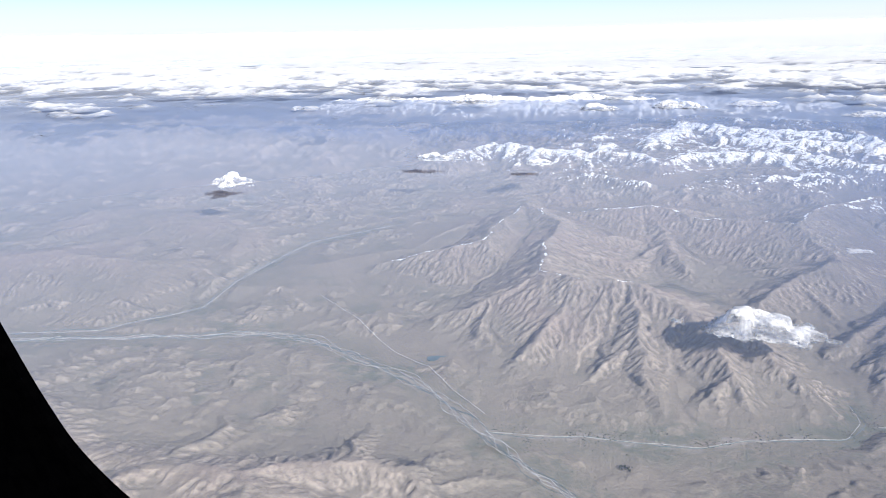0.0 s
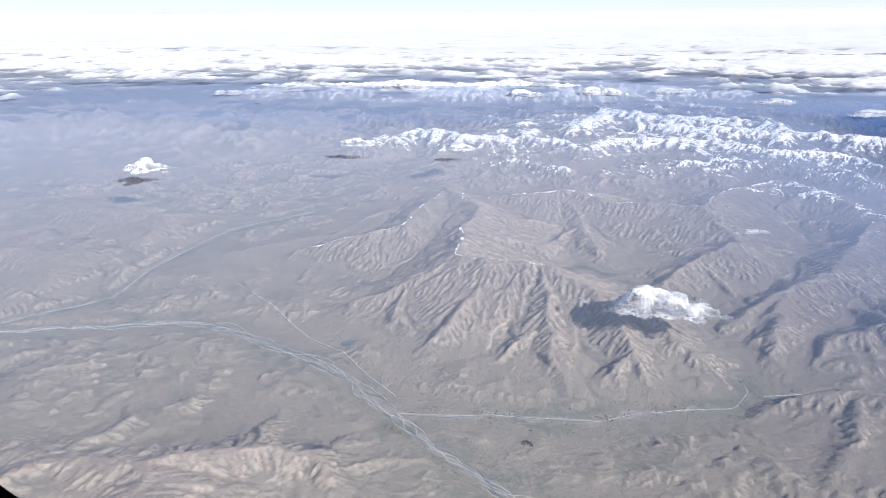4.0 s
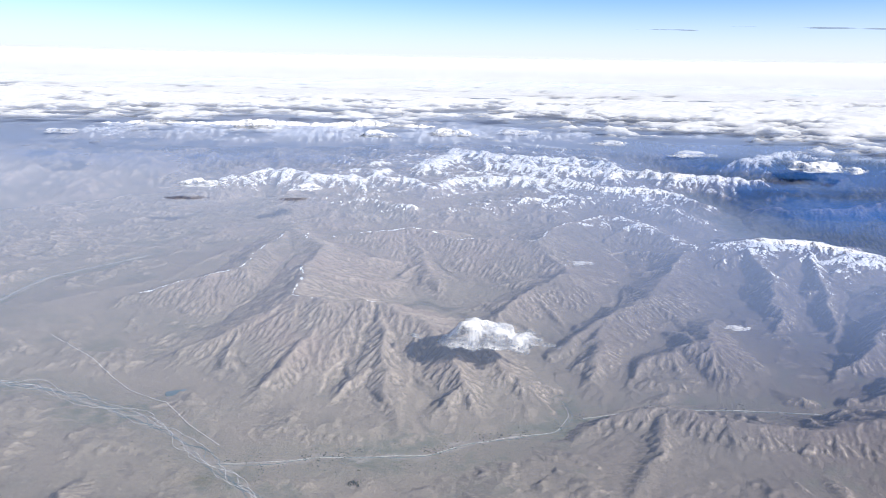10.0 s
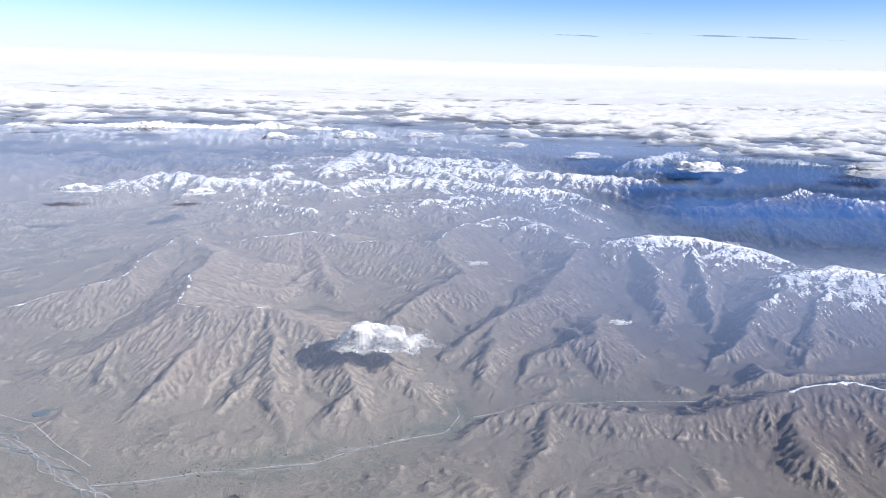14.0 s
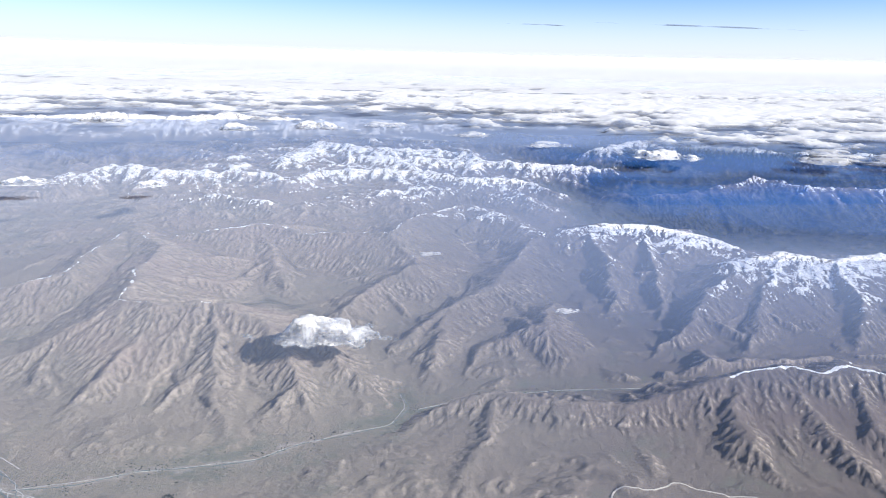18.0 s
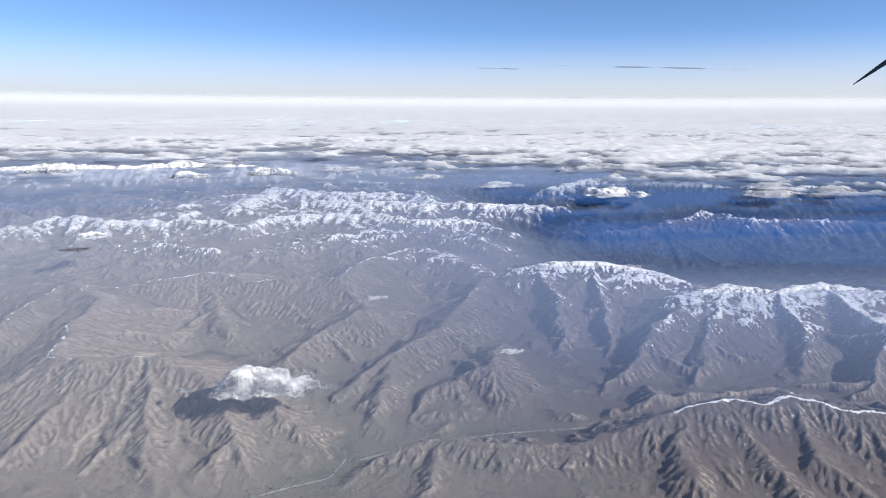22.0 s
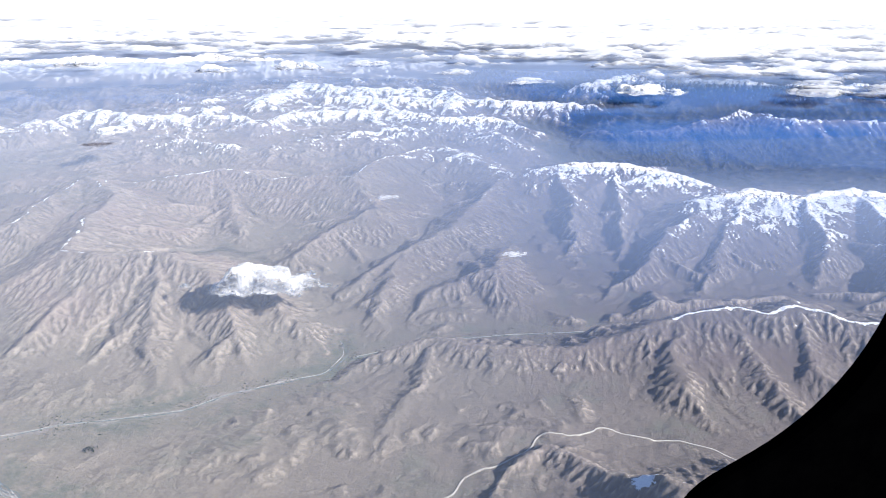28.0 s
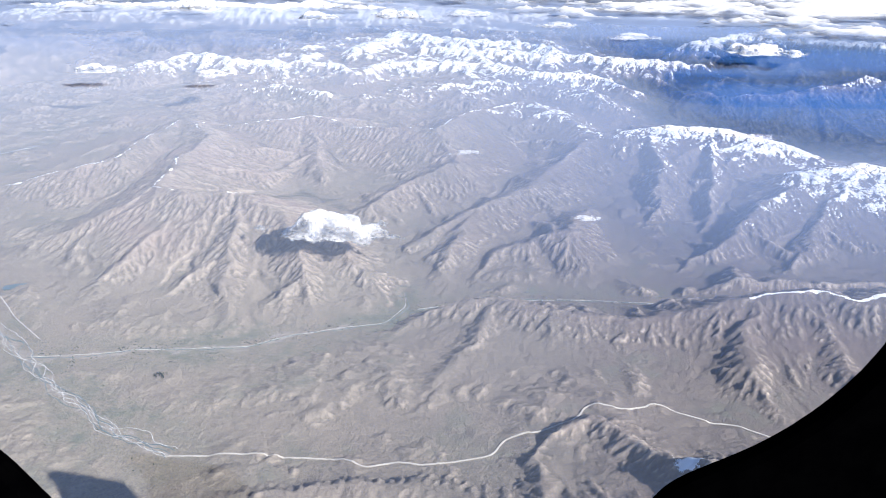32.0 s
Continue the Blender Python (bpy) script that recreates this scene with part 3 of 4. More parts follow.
rim = [(GX[0], GY[0]), (GX[-1], GY[0]), (GX[-1], GY[-1]), (GX[0], GY[-1])]
inner = [bm.verts.new((a, b, 0)) for a, b in rim]
outer = [bm.verts.new((a, b, 0)) for a, b in ((-4900, -900), (4900, -900), (4900, 4900), (-4900, 4900))]
for k in range(4):
    bm.faces.new((inner[k], inner[k - 1], outer[k - 1], outer[k]))
me = bpy.data.meshes.new("ground")
bm.normal_update()
bm.to_mesh(me)
me.materials.append(LAND)
tagged(new("ground", me), "far lowland that runs to the horizon under cloud", "ground", kind="structure")


def height_at(x, y):
    u, v = np.clip((x - NX[0]) / CELL, 0, len(NX) - 2), np.clip((y - NY[0]) / CELL, 0, len(NY) - 2)
    i, j = u.astype(int), v.astype(int)
    u, v = u - i, v - j
    return (Z[j, i] * (1 - u) + Z[j, i + 1] * u) * (1 - v) + (Z[j + 1, i] * (1 - u) + Z[j + 1, i + 1] * u) * v


# ---- haze over the ranges, painted as tinted sheets ----
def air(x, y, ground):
    """How much the painted haze covers: more with the distance, less where the land stands high in it and in the east.
    """
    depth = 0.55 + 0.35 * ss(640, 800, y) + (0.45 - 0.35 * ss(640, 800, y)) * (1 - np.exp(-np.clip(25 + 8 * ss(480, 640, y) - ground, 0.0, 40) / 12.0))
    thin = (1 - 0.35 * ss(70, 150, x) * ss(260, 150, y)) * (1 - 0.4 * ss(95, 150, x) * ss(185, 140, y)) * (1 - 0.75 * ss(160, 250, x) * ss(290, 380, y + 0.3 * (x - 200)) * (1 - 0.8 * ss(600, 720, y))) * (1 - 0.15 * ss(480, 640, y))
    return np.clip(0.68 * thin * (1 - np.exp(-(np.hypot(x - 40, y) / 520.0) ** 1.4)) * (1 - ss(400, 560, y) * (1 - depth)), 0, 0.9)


# Sheets stand in for aerial haze; its veil of light is their colour and cover.
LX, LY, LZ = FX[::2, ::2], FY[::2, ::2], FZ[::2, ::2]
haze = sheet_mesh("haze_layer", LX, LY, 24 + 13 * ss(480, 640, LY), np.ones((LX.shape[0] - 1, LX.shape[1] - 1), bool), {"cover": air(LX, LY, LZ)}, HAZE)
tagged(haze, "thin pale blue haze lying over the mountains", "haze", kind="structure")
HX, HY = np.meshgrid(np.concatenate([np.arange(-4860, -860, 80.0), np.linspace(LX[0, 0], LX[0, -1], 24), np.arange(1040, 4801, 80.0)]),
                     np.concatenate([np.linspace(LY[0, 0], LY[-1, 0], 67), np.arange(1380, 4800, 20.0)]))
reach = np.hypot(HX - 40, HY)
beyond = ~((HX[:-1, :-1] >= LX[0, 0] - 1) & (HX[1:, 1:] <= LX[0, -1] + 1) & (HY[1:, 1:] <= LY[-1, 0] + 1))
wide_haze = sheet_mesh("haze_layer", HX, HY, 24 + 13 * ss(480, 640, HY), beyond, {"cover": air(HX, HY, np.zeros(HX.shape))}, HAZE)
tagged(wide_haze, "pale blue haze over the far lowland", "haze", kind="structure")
# White sheet paints the horizon haze and also pales the dark cloud gaps.
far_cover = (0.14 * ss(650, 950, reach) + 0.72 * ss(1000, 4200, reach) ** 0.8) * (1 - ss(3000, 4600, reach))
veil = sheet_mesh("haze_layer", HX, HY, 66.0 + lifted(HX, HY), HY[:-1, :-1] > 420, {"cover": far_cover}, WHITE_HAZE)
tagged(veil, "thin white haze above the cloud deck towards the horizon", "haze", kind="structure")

# deeper blue haze painted over the far valleys, thicker the lower the ground lies; an even part darkens the eastern
# slopes and paints their shade blue
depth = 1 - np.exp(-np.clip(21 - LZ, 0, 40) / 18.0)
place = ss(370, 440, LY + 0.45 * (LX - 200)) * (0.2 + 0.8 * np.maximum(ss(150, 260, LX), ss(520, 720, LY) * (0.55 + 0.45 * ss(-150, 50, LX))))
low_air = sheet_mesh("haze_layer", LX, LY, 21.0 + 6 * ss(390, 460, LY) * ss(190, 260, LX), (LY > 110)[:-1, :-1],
                     {"cover": np.maximum(0.60 * depth * place, 0.21 * ss(30, 190, LX) * ss(110, 270, LY))}, HAZE_SHADE_TINT)
tagged(low_air, "deep blue haze sheet over far valleys and shaded eastern slopes", "haze", kind="structure")

# Added blue sheet paints lit air into the dark gaps under the cloud.
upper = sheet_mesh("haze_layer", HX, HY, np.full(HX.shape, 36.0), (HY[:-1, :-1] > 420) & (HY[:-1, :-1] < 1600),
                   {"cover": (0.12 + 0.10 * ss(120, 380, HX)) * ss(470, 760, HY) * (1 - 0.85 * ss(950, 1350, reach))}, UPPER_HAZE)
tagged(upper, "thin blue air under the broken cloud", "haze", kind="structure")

# added glowing backdrop sheet that paints the bright haze closing the horizon
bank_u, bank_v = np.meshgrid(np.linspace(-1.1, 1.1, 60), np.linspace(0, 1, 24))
bank = sheet_mesh("glow_backdrop", 4790 * np.sin(bank_u) + 40, 4790 * np.cos(bank_u), 60 + 890 * bank_v, np.ones((23, 59), bool),
                  {"cover": 0.96 * (1 - ss(0.10, 0.68, bank_v))}, HORIZON_GLOW)
tagged(bank, "glowing white backdrop sheet for the haze along the horizon", "haze", kind="structure")


# ---- clouds ----
def deck_mesh(name, x0, x1, y0, y1, step, seed):
    """A sheet of stratocumulus: soft swells over a flat base, torn open along its near edge."""
    X, Y = np.meshgrid(np.arange(x0, x1 + 1, step), np.arange(y0, y1 + 1, step))
    edge = 1030 - 420 * ss(120, 620, X) - 230 * ss(-330, -700, X) + 60 * fbm(X, Y, 260, 4, seed)
    amount = np.clip((Y - edge) / 300, -1.2, 1.5) * 0.85
    n = 0.75 * fbm(X * 0.75, Y, 110, 7, seed, 0.62) + 0.55 * fbm(X, Y, 42, 5, seed + 3, 0.6)
    dens = amount + n * 1.15 - 0.45 * ss(0.1, 0.7, fbm(X * 0.3, Y, 260, 4, seed + 31)) * ss(1000, 1500, Y)
    swell = fbm(X * 0.5, Y, 80, 5, seed + 5, 0.55)
    soft = np.clip(dens * 1.3, 0, 1) ** 0.7
    top = 38.2 + lifted(X, Y) + soft * (4.5 + 4.5 * swell + 3.0 * np.abs(fbm(X * 0.8, Y, 26, 4, seed + 9, 0.5)))
    keep = dens > 0
    cells = keep[:-1, :-1] | keep[1:, 1:] | keep[1:, :-1] | keep[:-1, 1:]
    ends = 1 - ss(3300, 4700, np.hypot(X - 40, Y))
    a = sheet_mesh(name, X, Y, top, cells, {"cover": np.clip(dens / 1.0, 0, 1) * ends}, DECK)
    b = sheet_mesh("base", X, Y, 38.0 + lifted(X, Y), cells, {"cover": 0.2 * np.clip(dens / 0.9, 0, 1) ** 2 * ends}, DECK)
    b.parent = a
    return a


for x0, x1, y0, y1, step in ((-1500, 1500, 480, 1500, 4.0), (-3600, 3600, 1505, 4800, 20.0)):
    tagged(deck_mesh("cloud_deck", x0, x1, y0, y1, step, 71), "bright white broken cloud deck over far ranges", "cloud deck", kind="stuff")


bm = bmesh.new()
bmesh.ops.create_icosphere(bm, subdivisions=2, radius=1)
BALL_V, BALL_F = [tuple(v.co) for v in bm.verts], [tuple(v.index for v in f.verts) for f in bm.faces]
bm.free()


def domes(X, Y, mound, inside, size, seed):
    """The top of a cumulus: a broad mound that carries swellings, and these smaller ones."""
    rnd = np.random.default_rng(seed)
    spots = np.argwhere(inside > 0.12)
    top = mound.copy()
    for count, share in ((14, 0.22), (60, 0.13), (200, 0.075), (600, 0.042)):
        under = top.copy()
        for j, i in spots[rnd.integers(0, len(spots), count)]:
            r = size * share * rnd.uniform(0.6, 1.0)
            d2 = (X - X[j, i]) ** 2 + (Y - Y[j, i]) ** 2
            top = np.maximum(top, np.where(d2 < r * r, under[j, i] * 0.95 + 0.75 * np.sqrt(np.maximum(r * r - d2, 0)) - 0.45 * r, 0))
    return top


def cloud(at, size, seed, words, thin=False, mat=None):
    """A cumulus: a billowed crown over a flat base, with a thin ragged veil about it."""
    base = new("cloud")
    base.location = at
    step = size[0] / 60
    ax, ay = size[0] * 1.5, size[1] * 1.5
    X, Y = np.meshgrid(np.arange(-ax, ax + step, step), np.arange(-ay, ay + step, step))
    ragged = fbm(X + seed * 50, Y, size[0] * 0.8, 6, seed, 0.6)
    dens = 1 - np.hypot(X / size[0], Y / size[1]) + 0.75 * ragged
    soft = ss(-0.05, 0.75, 1 - np.hypot(X / size[0], Y / size[1]) + 0.55 * fbm(X + seed * 50, Y, size[0] * 0.8, 4, seed, 0.5)) * ss(0, 0.35, dens)
    keep = dens > 0.0
    cells = keep[:-1, :-1] | keep[1:, 1:] | keep[1:, :-1] | keep[:-1, 1:]
    mat = mat or (WISP if thin else CLOUD)
    lift = soft * size[2] * 0.5
    if not thin:
        mound = soft * size[2] * (0.45 + 0.5 * np.clip(fbm(X + seed * 90, Y, size[0] * 0.9, 2, seed + 3, 0.4) + 0.4, 0, 1))
        lift = blur(domes(X, Y, mound, np.clip(dens, 0, 1), size[0], seed + 2), 1) * ss(0, 0.22, dens)
    body = sheet_mesh("crown", X, Y, lift, cells, {"cover": np.clip(dens / 0.75, 0, 1)}, mat)
    low = sheet_mesh("underside", X, Y, -soft * size[2] * 0.12 * (1 + ragged) - 0.01, cells, {"cover": np.clip(dens / 0.6, 0, 1)}, mat)
    body.parent, low.parent = base, base
    if not thin:
        rnd = np.random.default_rng(seed)
        ok = np.argwhere((dens > 0.02) & (dens < 0.55))
        verts, faces, thick = [], [], []
        for j, i in ok[rnd.integers(0, len(ok), 700 if at[2] < 20 else 120)]:
            rad = size[0] * rnd.uniform(0.010, 0.030)
            centre = np.array([X[j, i], Y[j, i], lift[j, i] * rnd.uniform(0.2, 1.05)])
            wobble = 1 + 0.35 * np.array([noise.noise(Vector(v) * 1.7 + Vector((i, j, seed))) for v in BALL_V])
            first = len(verts)
            verts += (centre + np.array(BALL_V) * wobble[:, None] * rad * np.array([1.4, 1.0, 0.8])).tolist()
            faces += [tuple(k + first for k in f) for f in BALL_F]
            thick += [rnd.uniform(0.12, 0.34)] * len(BALL_V)
        me = bpy.data.meshes.new("wisps")
        me.from_pydata(verts, [], faces)
        me.polygons.foreach_set("use_smooth", np.ones(len(faces), bool))
        me.attributes.new("cover", 'FLOAT', 'POINT').data.foreach_set("value", np.array(thick, np.float32))
        me.materials.append(CLOUD)
        wisps = tagged(new("wisps", me), kind="stuff")
        wisps.parent = base
    return tagged(base, words, "cloud", "fair-weather clouds")


cloud((37.2, 229.5, 17.4), (19.5, 10, 8.0), 12, "white ragged cumulus casting a shadow on brown slopes")
cloud((-142, 449, 35), (14, 7, 5), 5, "small pale cloud above brown foothills")
cloud((-71, 453, 33), (10, 6, 4), 6, "small thin cloud above a snowy crest")
cloud((-241, 352, 33), (12, 9, 7), 7, "small white cumulus above the river plain")
cloud((128.6, 231.3, 23.0), (5, 3, 1.6), 8, "faint wisp of cloud above a brown spur", True)
cloud((88, 322, 21), (8, 4, 1.8), 9, "faint wisp of cloud near a rounded hill", True)
for k, (x, y, a) in enumerate(((-60, 800, 22), (30, 830, 26), (110, 860, 24), (-230, 900, 26), (330, 560, 26), (250, 640, 22), (480, 545, 30), (520, 600, 26),
                               (-400, 760, 22), (200, 760, 22), (560, 560, 24))):
    cloud((x, y, 38 + (k % 3)), (a, a * 0.7, 7), 20 + k, "white cumulus drifting over a far snowy range", k % 3 == 2 or k > 5)


cloud((2180, 3700, 372), (480, 40, 9), 41, "faint grey streak of high thin cloud", True, STREAK)
cloud((1250, 4000, 368), (150, 30, 7), 42, "faint grey streak of high thin cloud", True, STREAK)


# ---- rivers, roads and water ----
def part(name, me_or_bm, mat, parent, label=""):
    me = me_or_bm
    if isinstance(me_or_bm, bmesh.types.BMesh):
        me = bpy.data.meshes.new(name)
        me_or_bm.to_mesh(me)
        me_or_bm.free()
    me.materials.append(mat)
    ob = new(name, me)
    ob.parent = parent
    return tagged(ob, label)


def along_line(line, step):
    pts = []
    for p, q in zip(line[:-1], line[1:]):
        n = max(1, int(math.hypot(q[0] - p[0], q[1] - p[1]) / step))
        pts += [(p[0] + (q[0] - p[0]) * k / n, p[1] + (q[1] - p[1]) * k / n) for k in range(n)]
    pts = np.array(pts + [line[-1][:2]])
    for _ in range(6):
        pts[1:-1] = (pts[:-2] + 2 * pts[1:-1] + pts[2:]) / 4
    return pts


def ribbon(name, pts, width, lift, thick=0.06):
    """A strip laid on the land, with its own small thickness."""
    t = np.gradient(pts, axis=0)
    t /= np.maximum(np.hypot(t[:, 0], t[:, 1]), 1e-6)[:, None]
    side = np.stack([-t[:, 1], t[:, 0]], 1) * (np.atleast_1d(width) / 2)[:, None]
    a, b = pts + side, pts - side
    za = np.maximum(height_at(a[:, 0], a[:, 1]), height_at(pts[:, 0], pts[:, 1])) + lift
    zb = np.maximum(height_at(b[:, 0], b[:, 1]), height_at(pts[:, 0], pts[:, 1])) + lift
    n = len(pts)
    verts = np.concatenate([np.c_[a, za], np.c_[b, zb], np.c_[a, za - thick - lift], np.c_[b, zb - thick - lift]])
    faces = []
    for k in range(n - 1):
        faces += [(k, n + k, n + k + 1, k + 1), (2 * n + k, k, k + 1, 2 * n + k + 1), (n + k, 3 * n + k, 3 * n + k + 1, n + k + 1)]
    me = bpy.data.meshes.new(name)
    me.from_pydata(verts.tolist(), [], faces)
    return me


def river(line, strands, spread, width, words, seed):
    base = new("river")
    mid = along_line(line, 0.9)
    run = np.arange(len(mid)) * 0.9
    t = np.gradient(mid, axis=0)
    t /= np.maximum(np.hypot(t[:, 0], t[:, 1]), 1e-6)[:, None]
    for k in range(strands):
        off = spread * (fbm(run, run * 0 + 7.3 * k, 24, 4, seed + k * 31, 0.5) * 1.7 + (k / max(1, strands - 1) - 0.5) * 0.9 * (strands > 1))
        p = mid + np.stack([-t[:, 1], t[:, 0]], 1) * off[:, None]
        wide = width * (0.75 + 0.8 * np.abs(fbm(run, run * 0 + k, 9, 3, seed + k)))
        part("channel", ribbon("channel", p, wide, 0.10), GRAVEL if k % 3 else WATER, base)
    return tagged(base, words, "river", kind="structure")


river(RIVERS["braided"], 7, 2.4, 0.17, "pale braided gravel river crossing the plain", 5)
river(RIVERS["upper"], 2, 0.8, 0.28, "narrow winding river in a shallow valley", 25)
river(RIVERS["side"], 2, 0.5, 0.13, "stream with pale gravel banks joining the braided river", 45)
river(RIVERS["valley"], 2, 0.5, 0.12, "narrow stream along a mountain valley", 65)
for key, wide, words in (("pass", 0.42, "pale winding gravel road below a foothill"), ("plain", 0.34, "straight pale road over the river plain")):
    p = along_line(ROADS[key], 0.7)
    me = ribbon("road", p, np.full(len(p), wide), 0.14)
    me.materials.append(ROADBED)
    tagged(new("road", me), words, "road", kind="structure")


def pond(x, y, a, b, turn, words):
    bm = bmesh.new()
    ring = []
    z = float(height_at(np.array([x]), np.array([y]))[0]) + 0.15
    for k in range(40):
        ang = 2 * math.pi * k / 40
        r = 1 + 0.22 * noise.noise((math.cos(ang) * 2 + x, math.sin(ang) * 2, y))
        u, v = a * r * math.cos(ang), b * r * math.sin(ang)
        ring.append(bm.verts.new((x + u * math.cos(turn) - v * math.sin(turn), y + u * math.sin(turn) + v * math.cos(turn), z)))
    top = bm.faces.new(ring)
    low = bmesh.ops.extrude_face_region(bm, geom=[top])
    bmesh.ops.translate(bm, vec=(0, 0, -1.2), verts=[v for v in low["geom"] if isinstance(v, bmesh.types.BMVert)])
    bmesh.ops.recalc_face_normals(bm, faces=bm.faces[:])
    me = bpy.data.meshes.new("pond")
    bm.to_mesh(me)
    bm.free()
    me.materials.append(WATER)
    tagged(new("pond", me), words, "pond", kind="structure")


pond(-69.5, 216.5, 4.0, 2.2, 0.35, "dark teal pond beside the straight road")
pond(-294, 543, 9, 6, 0.2, "small dark blue lake on the far plain")


# ---- trees and scrub ----
def pine(at, tall, seed):
    rng = random.Random(seed)
    base = new("tree")
    base.location = at
    bm = bmesh.new()
    bmesh.ops.create_cone(bm, segments=6, radius1=tall * 0.06, radius2=tall * 0.03, depth=tall * 0.4, cap_ends=True)
    bmesh.ops.translate(bm, vec=(0, 0, tall * 0.2), verts=bm.verts[:])
    part("trunk", bm, PINE, base)
    verts, faces = [], []
    for _ in range(60):
        h = rng.uniform(0.12, 1.0)
        r = (1.05 - h) * 0.36 * rng.uniform(0.4, 1.1)
        ang = rng.uniform(0, 6.283)
        p = Vector((math.cos(ang) * r, math.sin(ang) * r, h)) * tall
        first = len(verts)
        for _ in range(3):
            verts.append(p + Vector([rng.uniform(-0.14, 0.14) * tall for _ in range(3)]))
        faces.append((first, first + 1, first + 2))
    me = bpy.data.meshes.new("crown")
    me.from_pydata(verts, [], faces)
    part("crown", me, PINE, base)
    return tagged(base, "dark pine of a farm shelter belt on the plain", "tree", "farm shelter belt")


rng = random.Random(9)
first_pine = None
for k in range(22):
    u = k / 21
    x = -0.9 - 1.6 + 3.2 * u + rng.uniform(-0.25, 0.25)
    y = 165.2 + (0.9 if k % 3 else -0.5) * math.sin(u * 5) + rng.uniform(-0.3, 0.3)
    z = float(height_at(np.array([x]), np.array([y]))[0])
    if first_pine is None:
        first_pine = pine((x, y, z - 0.02), 0.75, k)
    else:
        copy_thing(first_pine, pose(x, y, z - 0.02, 0, 0, rng.uniform(0, 360)))

verts, faces = [], []
for key, count, spread in (("side", 700, 3.5), ("valley", 500, 3.0), ("upper", 250, 3.0), ("braided", 250, 7.0)):
    p = along_line(RIVERS[key], 0.8)
    for _ in range(count):
        q = p[rng.randrange(len(p))]
        x, y = q[0] + rng.gauss(0, spread), q[1] + rng.gauss(0, spread)
        if noise.noise((x * 0.12, y * 0.12, 3.0)) < 0.0:
            continue
        z = float(height_at(np.array([x]), np.array([y]))[0])
        for _ in range(3):
            r, first = rng.uniform(0.08, 0.26), len(verts)
            cx, cy = x + rng.uniform(-0.2, 0.2), y + rng.uniform(-0.2, 0.2)
            for ang in (0, 2.1, 4.2):
                verts.append((cx + r * math.cos(ang + x), cy + r * math.sin(ang + x), z - 0.03))
            verts.append((cx, cy, z + r * 1.1))
            faces += [(first, first + 1, first + 3), (first + 1, first + 2, first + 3), (first + 2, first, first + 3)]
me = bpy.data.meshes.new("scrub")
me.from_pydata(verts, [], faces)
me.materials.append(PINE)
tagged(new("scrub", me), "dark scrub dotted along the streams", "scrub", kind="stuff")


# ---- the aircraft: window surround and propeller ----
BLACK = plain_material("black window trim", (0.0002, 0.0002, 0.0003), (0.0004, 0.0004, 0.0005), 0.5, 1.0, 0.0)
STEEL = plain_material("dark propeller paint", (0.03, 0.038, 0.052), (0.045, 0.055, 0.07), 1.5, 0.5, 0.4)


def trim(curve, y, wide, parent, label):
    """A piece of the surround: a thick black moulding with a rounded lip that follows a smooth curve in an upright plane."""
    p = along_line([(*q, 0) for q in curve], 1.2)
    t = np.gradient(p, axis=0)
    t /= np.hypot(t[:, 0], t[:, 1])[:, None]
    out = np.stack([t[:, 1], -t[:, 0]], 1)
    bm = bmesh.new()
    rows = []
    for (x, z), (u, w) in zip(p, out):
        rows.append([bm.verts.new((x + u * a, y + b, z + w * a)) for a, b in
                     ((wide, 1.6), (1.2, 1.6), (0.35, 1.3), (0.0, 0.6), (0.0, 0.0), (0.35, -0.5), (1.2, -0.8), (wide, -0.8))])
    for r, q in zip(rows[:-1], rows[1:]):
        for k in range(8):
            bm.faces.new((r[k], q[k], q[(k + 1) % 8], r[(k + 1) % 8]))
    bm.faces.new(rows[0]), bm.faces.new(rows[-1])
    bmesh.ops.recalc_face_normals(bm, faces=bm.faces[:])
    return part("rim", bm, BLACK, parent, label)


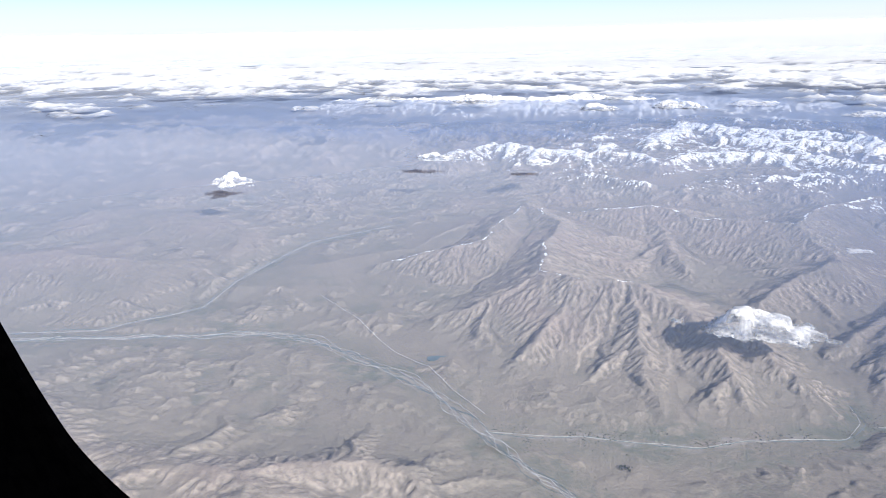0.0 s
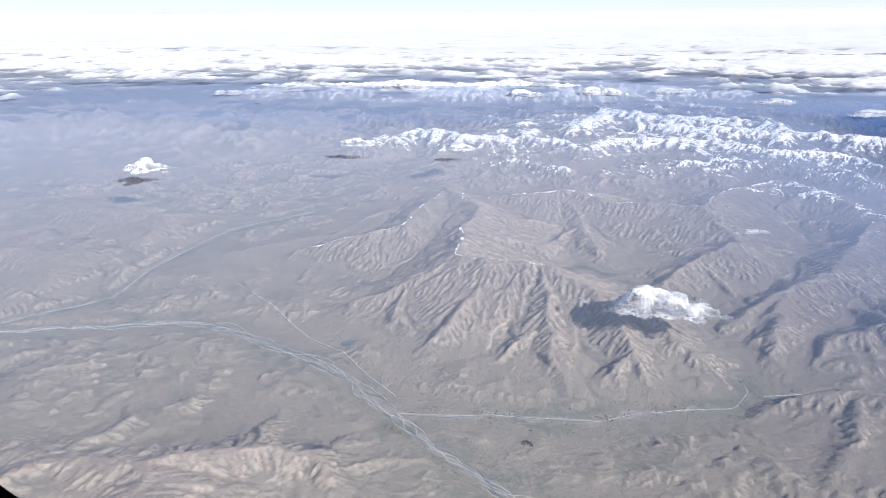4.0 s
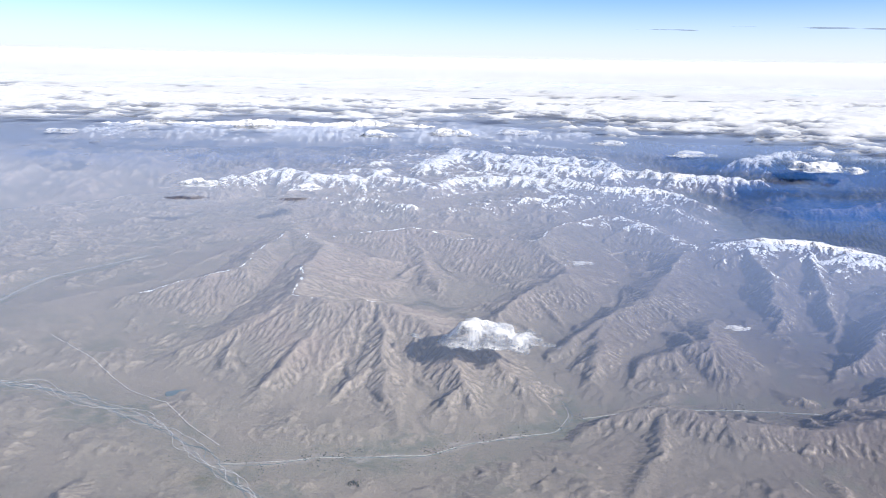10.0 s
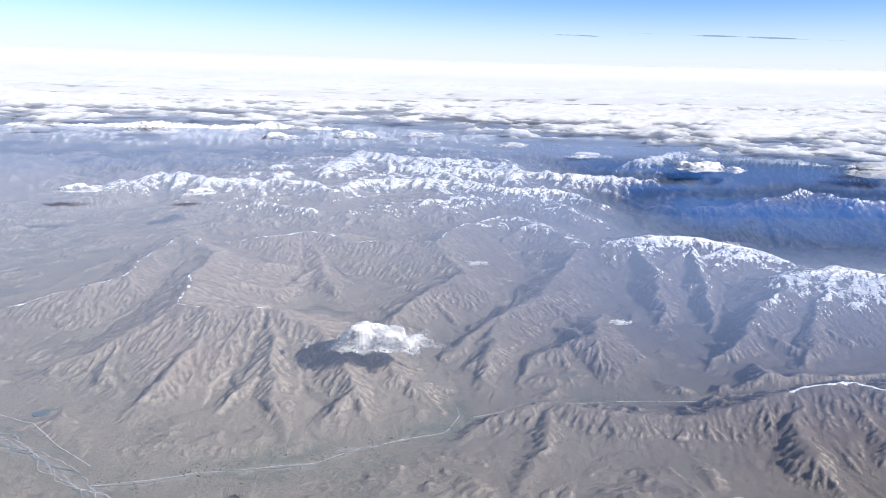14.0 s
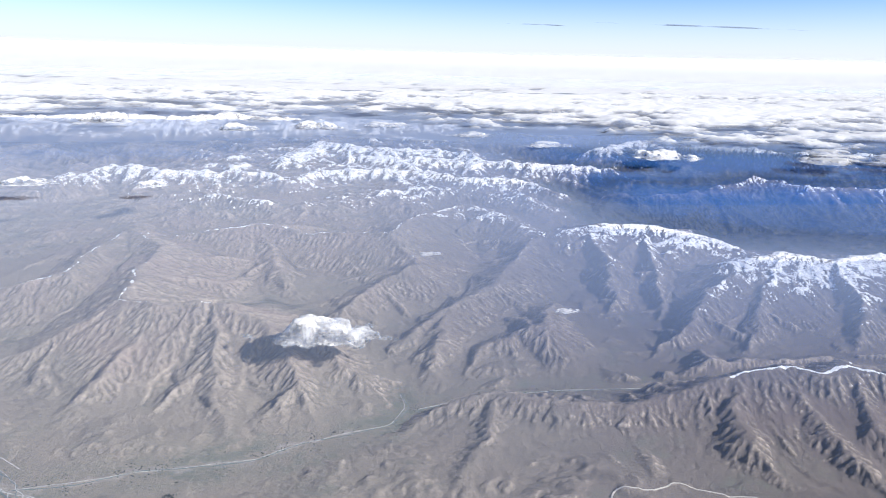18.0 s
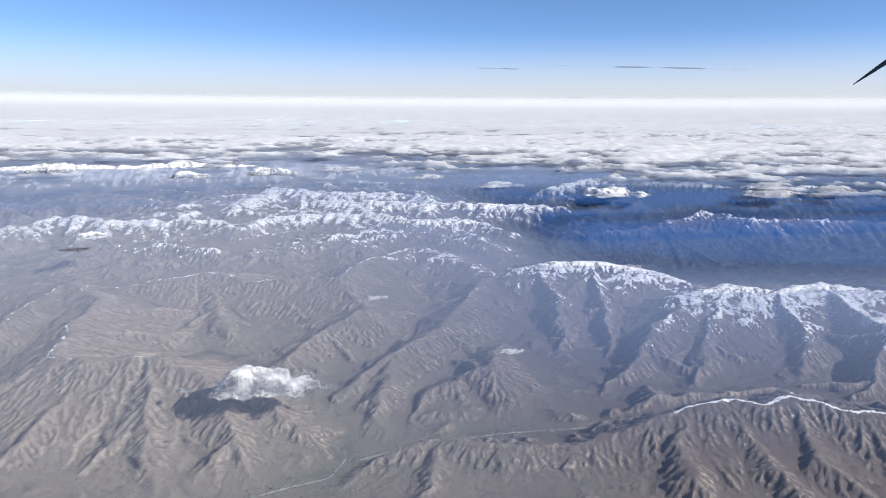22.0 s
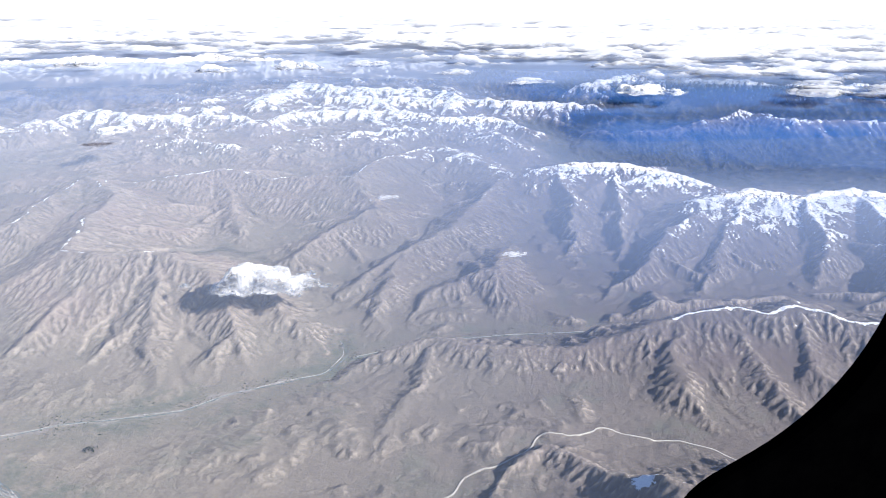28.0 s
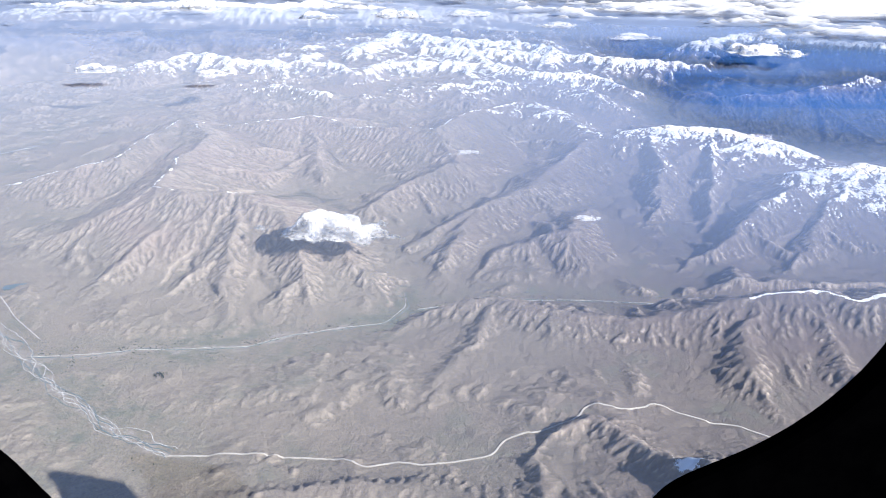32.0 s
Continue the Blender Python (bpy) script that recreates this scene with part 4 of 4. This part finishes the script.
surround = new("window_surround")
tagged(surround, "black curved rim of an aircraft cabin window", "window frame")
trim(((89.5, 67.3), (91, 73.2), (95.4, 75.4), (99, 77.5), (102.2, 80.8), (104.6, 84.4), (105.6, 87.6), (105.9, 89.1)), 45, 14, surround, "black curved rim")
trim(((40.5, 78.2), (42.6, 77), (43.8, 75.9), (45.4, 72), (47.7, 68.7)), 45, 6, surround, "black curved rim")
trim(((-110.5, 84), (-104, 67), (-98.5, 55), (-93.5, 46), (-88.5, 40.5), (-82, 35), (-72, 31)), 80, 34, surround, "black curved rim")

hub_at = Vector((102.74, 39.05, 122.97))
tip = Vector((94.16, 49.91, 111.83))
prop = new("propeller")
prop.location = hub_at
axis = Vector((0.72, 0.69, 0.05)).normalized()
reach = (tip - hub_at)
axis = (axis - reach.normalized() * axis.dot(reach.normalized())).normalized()
for k in range(4):
    way = Matrix.Rotation(k * math.pi / 2, 3, axis) @ reach
    across = axis.cross(way).normalized()
    bm = bmesh.new()
    rows = []
    for j in range(15):
        u = j / 14
        wide = 0.21 * (0.55 + 0.9 * math.sin(math.pi * min(1, u * 0.9 + 0.12))) * (1 if u < 0.9 else math.sqrt(max(0.06, (1 - u) / 0.1)))
        turn = radians(40 - 28 * u)
        a, b = across * math.cos(turn) + axis * math.sin(turn), axis * math.cos(turn) - across * math.sin(turn)
        c = way * (0.06 + 0.94 * u)
        rows.append([bm.verts.new(c + a * wide * math.cos(t) + b * wide * 0.22 * math.sin(t)) for t in [2 * math.pi * i / 10 for i in range(10)]])
    for r, q in zip(rows[:-1], rows[1:]):
        for i in range(10):
            bm.faces.new((r[i], r[(i + 1) % 10], q[(i + 1) % 10], q[i]))
    bm.faces.new(rows[0]), bm.faces.new(rows[-1])
    bmesh.ops.recalc_face_normals(bm, faces=bm.faces[:])
    part("blade", bm, STEEL, prop)
bm = bmesh.new()
bmesh.ops.create_uvsphere(bm, u_segments=20, v_segments=12, radius=0.9)
bmesh.ops.scale(bm, vec=(1, 1, 1.5), verts=bm.verts[:])
bmesh.ops.rotate(bm, cent=(0, 0, 0), matrix=axis.to_track_quat("Z", "Y").to_matrix(), verts=bm.verts[:])
part("spinner", bm, STEEL, prop)
tagged(prop, "dark four-bladed aircraft propeller against the sky", "propeller")
